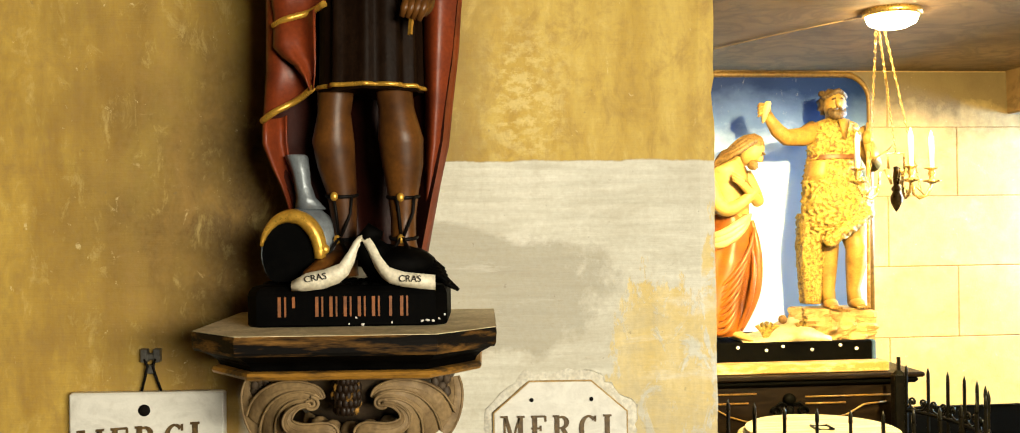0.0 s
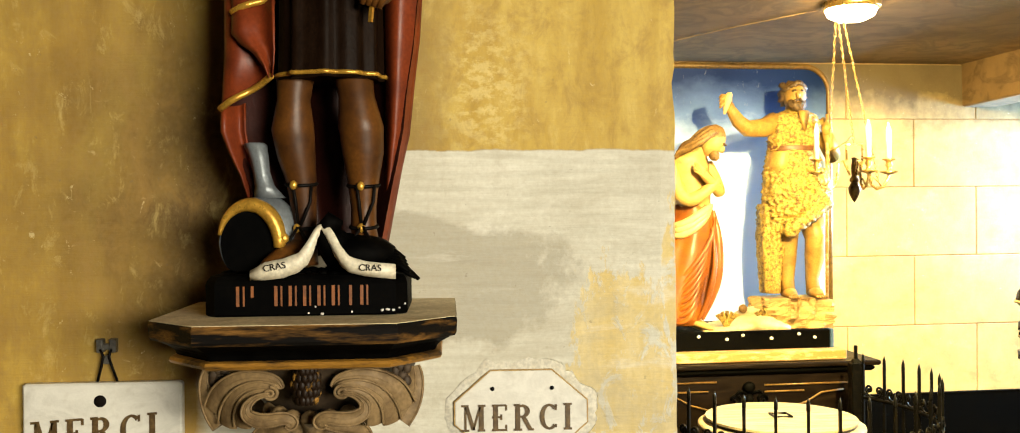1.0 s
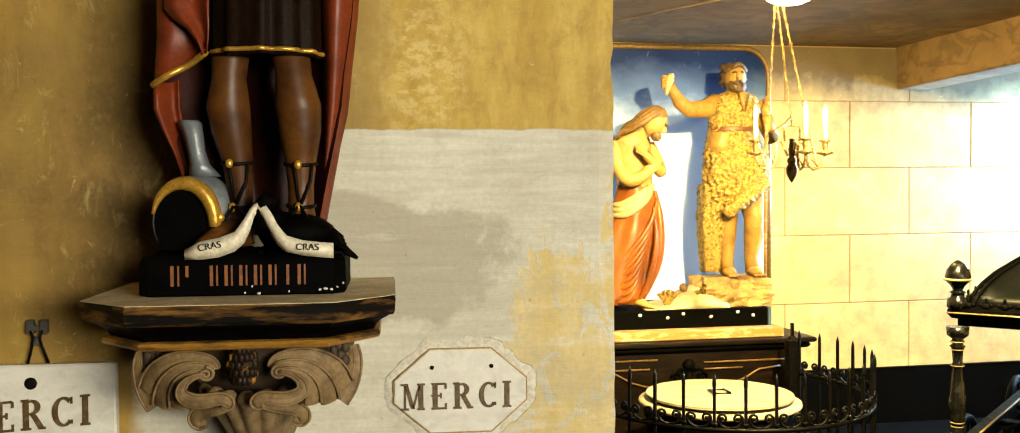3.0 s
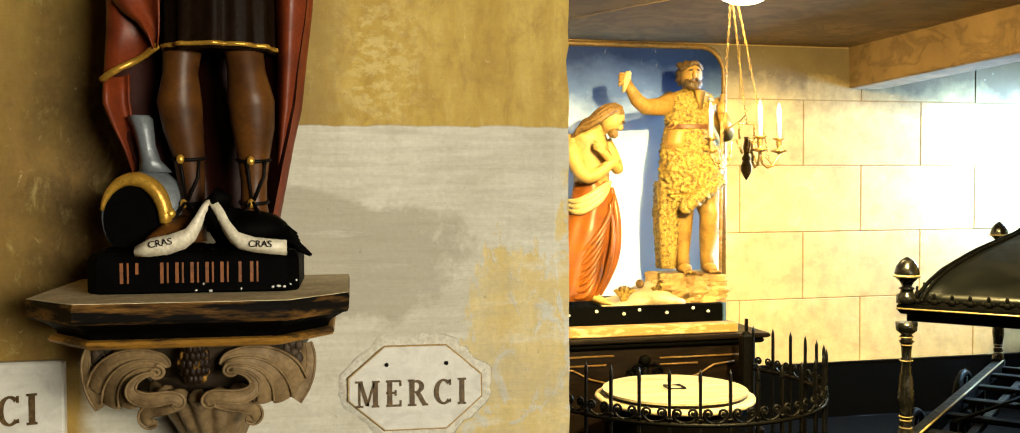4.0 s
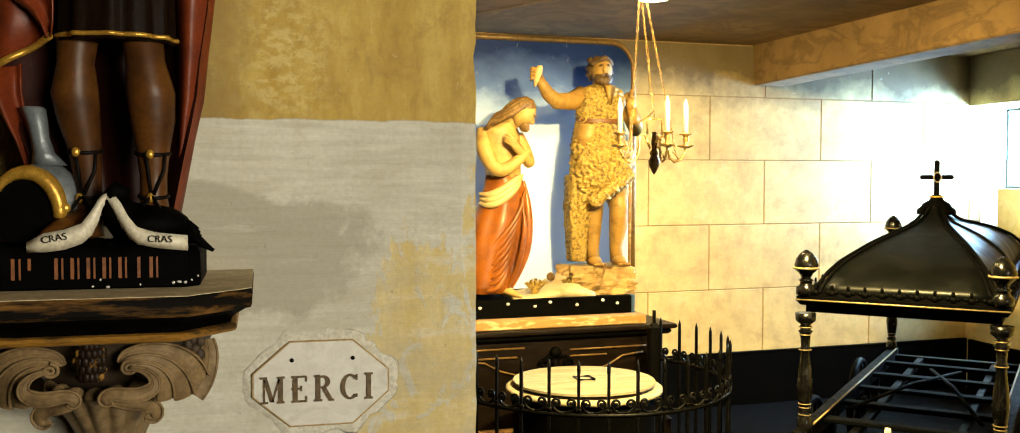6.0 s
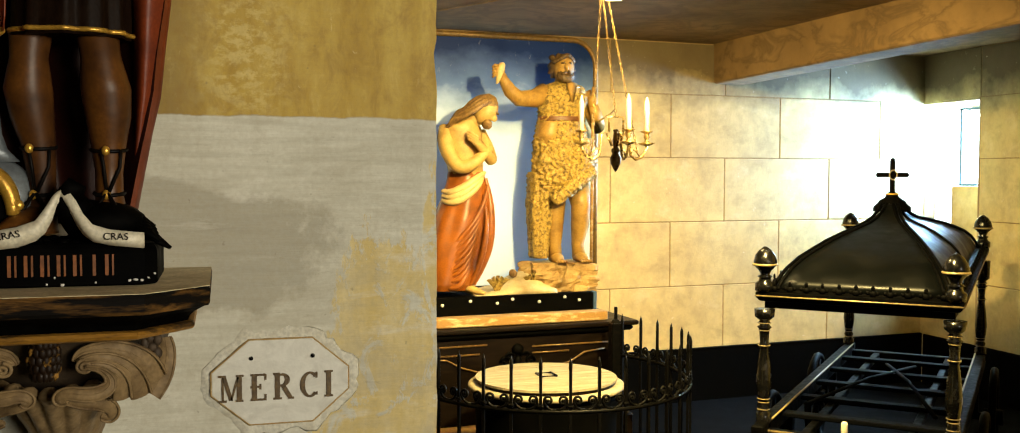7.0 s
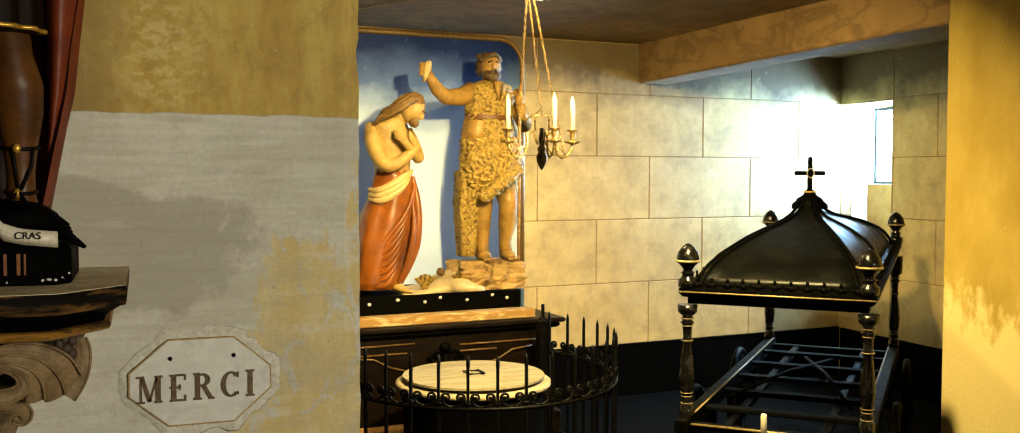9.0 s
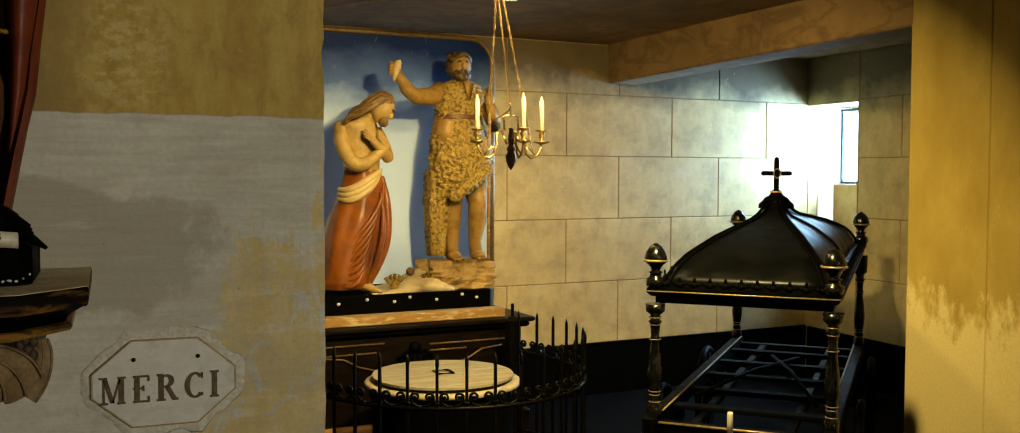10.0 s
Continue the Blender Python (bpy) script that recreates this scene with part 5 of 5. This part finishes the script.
cov.prism([(0.372 * math.cos(a), 0.372 * math.sin(a)) for a in (2 * math.pi * k / 40 for k in range(40))], 0.570, 0.597, 1, plane="xy")
cov.obj("cover", [M_COVER, M_DARKWOOD], font, "pale boarded wooden cover")
Geo().tube([(-0.045, -0.05, 0.614), (0.045, -0.05, 0.614), (0.045, 0.045, 0.614), (-0.045, 0.045, 0.614)], 0.006, 8, closed=True).obj("handle", M_IRON, font, "iron handle")

rail = thing("font_railing", (FX, FY, 0), "black wrought-iron railing curved round the font", "railing")
R = 0.83
def on(a, r=R):
    return (0.92 * r * math.cos(a), r * math.sin(a))
a0, a1 = radians(-205), radians(33)
arc = [a0 + (a1 - a0) * k / 80 for k in range(81)]
for z, r, name in ((0.605, 0.011, "lower_rail"), (0.12, 0.011, "foot_rail")):
    Geo().tube([(*on(a), z) for a in arc], r, 8).obj(name, M_IRON, rail)
post, spear, coil = None, None, None
count = 23
for k in range(count + 1):
    a = a0 + (a1 - a0) * k / count
    x, y = on(a)
    g = Geo().box((-0.007, -0.007, 0.0), (0.007, 0.007, 0.80), 0.001)
    g.lathe([(0.0085, 0.80), (0.0095, 0.81), (0.0085, 0.835), (0.001, 0.862)], seg=8)
    if spear is None:
        spear = g.obj("spear_bar", M_IRON, rail).data
        rail.children[-1].matrix_basis = pose(x, y, 0, 0, 0, math.degrees(a))
    else:
        ob = new("spear_bar", spear)
        ob.parent, ob.matrix_basis = rail, pose(x, y, 0, 0, 0, math.degrees(a))
for k in range(count):
    a = a0 + (a1 - a0) * (k + 0.5) / count
    x, y = on(a)
    if coil is None:
        g = Geo()
        for s in (-1, 1):
            g.tube([(0, 0, 0.002), (s * 0.022, 0, 0.004), (s * 0.042, 0, 0.016), (s * 0.054, 0, 0.036)] + [(s * (0.034 + 0.021 * math.cos(0.1 + q * 0.5) * (1 - q / 24)), 0, 0.046 + 0.022 * math.sin(0.1 + q * 0.5) * (1 - q / 24)) for q in range(15)], 0.0065, 6)
            g.blob((s * 0.034, 0, 0.046), (0.009, 0.008, 0.009), 8, 6)
            g.tube([(s * 0.056, 0, 0.018), (s * 0.072, 0, 0.018)], 0.009, 8)
        ob = g.obj("scroll", M_IRON, rail)
        coil = ob.data
    else:
        ob = new("scroll", coil)
        ob.parent = rail
    ob.matrix_basis = pose(x, y, 0.612, 0, 0, math.degrees(a) + 90)
for a in (a1 + 0.06, a0 - 0.06):
    x, y = on(a)
    g = Geo().box((x - 0.035, y - 0.035, 0), (x + 0.035, y + 0.035, 0.80), 0.005)
    g.lathe([(0.036, 0.80), (0.02, 0.82), (0.001, 0.83)], (x, y, 0), 4, turn=0.785, smooth=False)
    g.box((x - 0.009, y - 0.009, 0.82), (x + 0.009, y + 0.009, 0.90), 0.002)
    g.obj("end_post", M_IRON, rail)

# ---- chandelier and ceiling lamp ----
CX, CY = 1.925, 4.55
ch = thing("chandelier", (CX, CY, 1.72), "brass three-armed chandelier on chains with white candles", "chandelier")
Geo().lathe([(0.001, 0.0), (0.012, 0.015), (0.026, 0.045), (0.028, 0.07), (0.016, 0.095), (0.022, 0.10), (0.022, 0.112), (0.012, 0.125), (0.016, 0.16), (0.010, 0.20), (0.014, 0.21), (0.001, 0.215)], seg=18).obj("stem", worn("dark_bronze", (0.10, 0.06, 0.022), (0.2, 0.12, 0.04), 0.35, 0.8), ch, "dark bronze stem with a drop")
Geo().tube([(-0.035, 0, 0.20), (-0.04, 0, 0.275), (0.04, 0, 0.275), (0.04, 0, 0.20)], 0.006, 8).obj("hoop", M_BRASS, ch)
M_LINK = worn("brass_chain", (0.27, 0.165, 0.045), (0.10, 0.06, 0.02), 0.40, 0.8, scale=80)
for k, ang in enumerate((176, 6, -90)):
    a = radians(ang)
    ux, uy = math.cos(a), math.sin(a)
    L = 0.178 if k < 2 else 0.16
    arm = Geo()
    prof = [(0.02, 0.13), (0.05, 0.20), (0.075, 0.185), (0.078, 0.14), (0.085, 0.085), (0.115, 0.062), (0.15, 0.075), (0.172, 0.11), (0.178, 0.145)]
    arm.tube([(ux * r * L / 0.178, uy * r * L / 0.178, z) for r, z in prof], 0.0065, 8)
    arm.tube([(ux * r * L / 0.178, uy * r * L / 0.178, z) for r, z in ((0.085, 0.085), (0.095, 0.12), (0.12, 0.10), (0.14, 0.078))], 0.0045, 8)
    arm_ob = arm.obj("arm", M_BRASS, ch)
    px, py = ux * L, uy * L
    Geo().lathe([(0.006, 0.13), (0.042, 0.142), (0.044, 0.147), (0.012, 0.152), (0.010, 0.165), (0.018, 0.178), (0.012, 0.190), (0.016, 0.196), (0.032, 0.202), (0.032, 0.207), (0.013, 0.209)], (px, py, 0), 16).obj("drip_pan", M_BRASS, ch)
    can = Geo().lathe([(0.0125, 0.209), (0.0125, 0.345), (0.010, 0.352), (0.006, 0.368), (0.002, 0.378)], (px, py, 0), 14).obj("candle", M_WAX, ch, "white candle")
    # chain of oval links up to the ceiling hook
    top = Vector((-0.02 + 0.02 * (k == 1), 0.15, 0.955))
    foot = Vector((ux * 0.125, uy * 0.125, 0.10)) if k < 2 else Vector((0, 0, 0.28))
    links = 40
    cg = Geo()
    d = (top - foot).normalized()
    side = d.cross(Vector((0.3, 1, 0))).normalized()
    other = d.cross(side)
    for i in range(links):
        c = foot + (top - foot) * ((i + 0.5) / links)
        u = side if i % 2 else other
        hl = (top - foot).length / links * 0.66
        cg.tube([c + d * (hl * math.cos(t)) + u * (0.0052 * math.sin(t)) for t in (2 * math.pi * q / 10 for q in range(10))], 0.0017, 5, closed=True)
    cg.obj("chain", M_LINK, ch, "brass link chain")
lampthing = thing("ceiling_lamp", (1.97, 4.68, 2.64), "round glowing flush ceiling lamp", "lamp")
ml = Nodes("lamp_glass", 0.4)
ml.bsdf.inputs["Emission Color"].default_value = (1.0, 0.78, 0.42, 1)
ml.bsdf.inputs["Emission Strength"].default_value = 45.0
Geo().lathe([(0.001, -0.04), (0.07, -0.032), (0.11, -0.012), (0.125, 0.025)], seg=32).obj("diffuser", ml.done((0.8, 0.75, 0.65)), lampthing, "glowing white glass diffuser").visible_shadow = False
Geo().lathe([(0.126, 0.02), (0.14, 0.025), (0.14, 0.05), (0.001, 0.05)], seg=32).obj("rim", M_BRASS, lampthing)
# seam line of the ceiling, built as a thin tube up to the lamp
tagged(Geo().tube([(0.6, 5.9, 2.686), (1.2, 5.95, 2.684), (1.55, 5.3, 2.684), (1.88, 4.78, 2.684)], 0.003, 6).obj("lamp_cable", M_CEIL), "thin raised seam line along the ceiling", "cable")

# ---- funeral bier with its canopy ----
bier = thing("funeral_bier", pose(3.575, 4.575, 0, 0, 0, -44.5), "black lacquered funeral bier with a domed canopy and gilt lines", "bier")
W, LN = 0.405, 1.19
def lift(y):
    return 0.033 * (y + LN)
def rect(w, l, z):
    return [(-w, -l, z + lift(-l)), (w, -l, z + lift(-l)), (w, l, z + lift(l)), (-w, l, z + lift(l))]
M_ROOF = worn("black_canopy_lacquer", (0.0012, 0.0016, 0.0016), (0.0026, 0.0028, 0.0026), 0.4, scale=7, bump=0.0003)
M_ROOF.node_tree.nodes["Principled BSDF"].inputs["Specular IOR Level"].default_value = 0.16
M_PALEGILT = worn("pale_rubbed_gilt", (0.34, 0.25, 0.11), (0.10, 0.07, 0.03), 0.4, 0.4, scale=60)
Geo().loft([rect(W + e, LN + e, z) for z, e in ((1.085, -0.03), (1.09, 0.0), (1.12, 0.0), (1.125, 0.02), (1.145, 0.035), (1.165, 0.035), (1.17, 0.01))], smooth=False).obj("cornice", M_BLACK, bier)
for sx, sy in ((0, -1), (0, 1), (-1, 0), (1, 0)):
    if sx == 0:
        pts = [(x, sy * (LN + 0.036), 1.148 + lift(sy * LN)) for x in (-W - 0.035, 0, W + 0.035)]
    else:
        pts = [(sx * (W + 0.036), y, 1.148 + lift(y)) for y in (-LN - 0.03, 0, LN + 0.03)]
    Geo().tube(pts, 0.0042, 6).obj("gilt_line", M_PALEGILT, bier, "thin gilt line")
prof = [(1.0, 0.0), (0.965, 0.05), (0.90, 0.105), (0.81, 0.155), (0.70, 0.195), (0.58, 0.235), (0.46, 0.265), (0.34, 0.292), (0.24, 0.315), (0.17, 0.345), (0.115, 0.385), (0.08, 0.43)]
prof = [(k, h * 0.80) for k, h in prof]
rings = []
for k, h in prof:
    w, l = 0.37 * k, 1.13 * k
    ring = []
    for (xa, ya), (xb, yb) in (((-w, -l), (w, -l)), ((w, -l), (w, l)), ((w, l), (-w, l)), ((-w, l), (-w, -l))):
        for q in range(8):
            x, y = xa + (xb - xa) * q / 8, ya + (yb - ya) * q / 8
            ring.append((x, y, 1.17 + h + lift(y)))
    rings.append(ring)
Geo().loft(rings).obj("canopy", M_ROOF, bier, "ogee canopy of black lacquer")
for px, py in ((-1, -1), (1, -1), (1, 1), (-1, 1), (-1, 0), (1, 0)):
    g = Geo()
    for o in (-0.012, 0.012):
        g.tube([(0.37 * k * px + (o if py else 0), 1.13 * k * py + (0 if py else o), 1.172 + h + lift(1.13 * k * py)) for k, h in prof], 0.009, 6)
    g.obj("rib", M_BLACK, bier)
ap = 1.17 + 0.344 + lift(0)
Geo().lathe([(0.10, -0.045), (0.098, -0.02), (0.075, 0.0), (0.07, 0.012), (0.04, 0.03), (0.03, 0.045), (0.036, 0.05), (0.02, 0.06)], (0, 0, ap), 18).obj("cap", M_BLACK, bier)
Geo().tube([(0.034 * math.cos(a), 0.034 * math.sin(a), ap + 0.05) for a in (2 * math.pi * k / 20 for k in range(20))], 0.005, 6, closed=True).obj("cap_ring", M_GOLD, bier, "gilt ring")
cross = Geo()
turn = Matrix.Rotation(radians(44.5 - 20), 3, "Z")
z0 = ap - 0.05
cross.box((-0.013, -0.011, z0 + 0.10), (0.013, 0.011, z0 + 0.285), 0.004).box((-0.076, -0.011, z0 + 0.192), (0.076, 0.011, z0 + 0.218), 0.004)
for x, zz in ((-0.076, 0.205), (0.076, 0.205), (0, 0.285)):
    cross.blob((x, 0, z0 + zz), (0.014, 0.012, 0.014), 8, 6)
cross.v = [tuple(turn @ Vector(p)) for p in cross.v]
cr = cross.obj("cross", M_BLACK, bier)
ring = Geo().tube([(0.020 * math.cos(a), -0.013, z0 + 0.205 + 0.026 * math.sin(a)) for a in (2 * math.pi * k / 20 for k in range(20))], 0.0035, 6, closed=True)
ring.v = [tuple(turn @ Vector(p)) for p in ring.v]
ring.obj("cross_ring", M_PALEGILT, cr, "gilt ring on the cross")
# little leaf crests on the cornice
crest = None
spots = [(-0.36 + 0.072 * k, -LN - 0.012, 0) for k in range(11)] + [(-W - 0.012, -LN + 0.1 + 0.14 * k, 90) for k in range(16)] + [(W + 0.012, -LN + 0.1 + 0.14 * k, 90) for k in range(16)]
for x, y, turnz in spots:
    if crest is None:
        g = Geo()
        g.blob((0, 0, 0.014), (0.018, 0.009, 0.014), 9, 6).blob((0, 0, 0.038), (0.008, 0.006, 0.014), 8, 6)
        for s in (-1, 1):
            g.blob((s * 0.02, -0.002, 0.018), (0.011, 0.007, 0.010), 8, 5)
        ob = g.obj("leaf_crest", M_BLACK, bier)
        crest = ob.data
    else:
        ob = new("leaf_crest", crest)
        ob.parent = bier
    ob.matrix_basis = pose(x, y, 1.168 + lift(y), 0, 0, turnz)
M_POSTBLACK = M_GLOSS
for x, y in ((-W, -LN), (W, -LN), (W, LN), (-W, LN)):
    t = 1.085 + lift(y)
    Geo().lathe([(0.034, 0.52), (0.034, 0.60), (0.022, 0.61), (0.03, 0.63), (0.022, 0.645), (0.026, 0.66), (0.036, 0.74), (0.03, 0.82), (0.02, 0.90), (0.026, 0.915), (0.02, 0.93), (0.024, 0.99), (0.034, 1.0), (0.022, 1.01), (0.03, 1.02), (0.022, 1.03), (0.045, 1.05), (0.048, t)], (x, y, 0), 16).obj("post", M_POSTBLACK, bier, "turned black post")
    for z, r in ((0.615, 0.027), (0.648, 0.025), (0.665, 0.028), (0.915, 0.027), (0.985, 0.026), (1.02, 0.031)):
        Geo().tube([(x + r * math.cos(a), y + r * math.sin(a), z) for a in (2 * math.pi * k / 16 for k in range(16))], 0.0022, 6, closed=True).obj("gilt_ring", M_PALEGILT, bier, "gilt ring")
    zt = 1.17 + lift(y)
    fin = Geo().lathe([(0.045, 0.0), (0.045, 0.035), (0.03, 0.045), (0.026, 0.06), (0.036, 0.066), (0.02, 0.075), (0.03, 0.095), (0.05, 0.115), (0.054, 0.135), (0.046, 0.165), (0.028, 0.19), (0.006, 0.205)], (x, y, zt), 18).obj("finial", M_POSTBLACK, bier, "black acorn finial")
    Geo().tube([(x + 0.054 * math.cos(a), y + 0.054 * math.sin(a), zt + 0.122) for a in (2 * math.pi * k / 20 for k in range(20))], 0.006, 6, closed=True).obj("finial_band", M_PALEGILT, fin, "gilt band")
# bed: side rails, end bars, slats
for s in (-1, 1):
    Geo().box((s * W - 0.03, -LN - 0.12, 0.48), (s * W + 0.03, LN + 0.1, 0.56), 0.006).obj("side_rail", M_BLACK, bier)
    Geo().tube([(s * (W - 0.03), -LN + 0.05, 0.563), (s * (W - 0.03), 0, 0.563), (s * (W - 0.03), LN, 0.563)], 0.005, 6).obj("rail_line", M_PALEGILT, bier, "thin gilt line")
    Geo().box((-W, s * LN - 0.03, 0.47), (W, s * LN + 0.03, 0.525), 0.006).obj("end_bar", M_BLACK, bier)
    Geo().box((s * 0.22 - 0.02, -LN + 0.03, 0.485), (s * 0.22 + 0.02, LN - 0.03, 0.52), 0.004).obj("inner_rail", M_BLACK, bier)
Geo().tube([(-W, -LN - 0.034, 0.522), (0, -LN - 0.034, 0.522), (W, -LN - 0.034, 0.522)], 0.007, 6).obj("front_line", M_PALEGILT, bier, "gilt line on the front bar")
M_SLAT = worn("dark_slat", (0.0007, 0.0009, 0.0012), (0.0015, 0.0016, 0.0018), 0.78, scale=12)
M_SLAT.node_tree.nodes["Principled BSDF"].inputs["Specular IOR Level"].default_value = 0.04
for k in range(5):
    y = -LN + 0.30 + 0.42 * k
    Geo().box((-W + 0.03, y - 0.035, 0.522 + 0.001), (W - 0.03, y + 0.035, 0.545), 0.004).obj("slat", M_SLAT, bier)
for s in (-1, 1):
    Geo().tube([(s * 0.30, -0.75, 0.56), (s * 0.10, 0.0, 0.575), (-s * 0.08, 0.55, 0.56)], 0.012, 8, 0, 0.7).obj("stay", M_SLAT, bier)
for s in (-1, 1):
    for y in (-0.62, 0.62):
        wh = Geo().tube([(s * (W + 0.10), y + 0.27 * math.cos(a), 0.29 + 0.27 * math.sin(a)) for a in (2 * math.pi * k / 36 for k in range(36))], 0.022, 8, closed=True, up=(1, 0, 0)).obj("wheel", M_BLACK, bier, "black spoked wheel")
        Geo().tube([(s * (W + 0.05), y, 0.29), (s * (W + 0.15), y, 0.29)], 0.045, 14).obj("hub", M_BLACK, wh)
        for k in range(10):
            a = 2 * math.pi * k / 10
            Geo().tube([(s * (W + 0.10), y + 0.03 * math.cos(a), 0.29 + 0.03 * math.sin(a)), (s * (W + 0.10), y + 0.26 * math.cos(a), 0.29 + 0.26 * math.sin(a))], 0.012, 6).obj("spoke", M_BLACK, wh)
for y in (-0.62, 0.62):
    Geo().box((-W - 0.06, y - 0.02, 0.27), (W + 0.06, y + 0.02, 0.31), 0.004).obj("axle", M_BLACK, bier)
    for s in (-1, 1):
        Geo().box((s * W - 0.02, y - 0.03, 0.30), (s * W + 0.02, y + 0.03, 0.49), 0.004).obj("spring_block", M_BLACK, bier)

# ---- candle stand in front of the bier ----
cs = thing("candle_stand", (2.388, 3.3, 0), "black iron candle stand with a thick ivory candle", "candle stand")
Geo().lathe([(0.001, 0.0), (0.14, 0.0), (0.14, 0.015), (0.03, 0.03), (0.012, 0.05), (0.012, 0.55), (0.05, 0.56), (0.05, 0.568), (0.001, 0.568)], seg=20).obj("stand", M_IRON, cs)
Geo().lathe([(0.0125, 0.568), (0.0125, 0.72), (0.010, 0.729), (0.002, 0.731)], seg=14).obj("candle", M_WAX, cs, "thick ivory candle")

# ---- ashlar blocks of the chapel walls ----
rows = (0.4, 0.874, 1.357, 1.835, 2.305, 2.685)
blockdata = {}
for r in range(5):
    z0, z1 = rows[r] + 0.003, rows[r + 1] - 0.003
    u = -0.64 if r % 2 else -1.135
    while u < 4.72:
        u1 = min(u + 0.96, 4.735)
        key = (round(u1 - u, 3), r)
        if u1 - u > 0.05:
            if key not in blockdata:
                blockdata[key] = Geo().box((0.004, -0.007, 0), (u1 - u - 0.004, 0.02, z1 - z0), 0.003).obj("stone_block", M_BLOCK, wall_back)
                ob = blockdata[key]
            else:
                ob = new("stone_block", blockdata[key].data)
                ob.parent = wall_back
            ob.matrix_basis = Matrix.Translation((u, 0, z0))
        u += 0.96
for r in range(5):
    z0, z1 = rows[r] + 0.003, rows[r + 1] - 0.003
    v = 3.80 - (0.0 if r % 2 else 0.5)
    end = 6.74 if r == 4 else 6.19
    while v < end:
        v0, v1 = max(v, 3.765), min(v + 0.96, end)
        if v1 - v0 > 0.06:
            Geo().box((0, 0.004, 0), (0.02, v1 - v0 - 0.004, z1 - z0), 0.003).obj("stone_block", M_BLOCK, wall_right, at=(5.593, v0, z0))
        v += 0.96
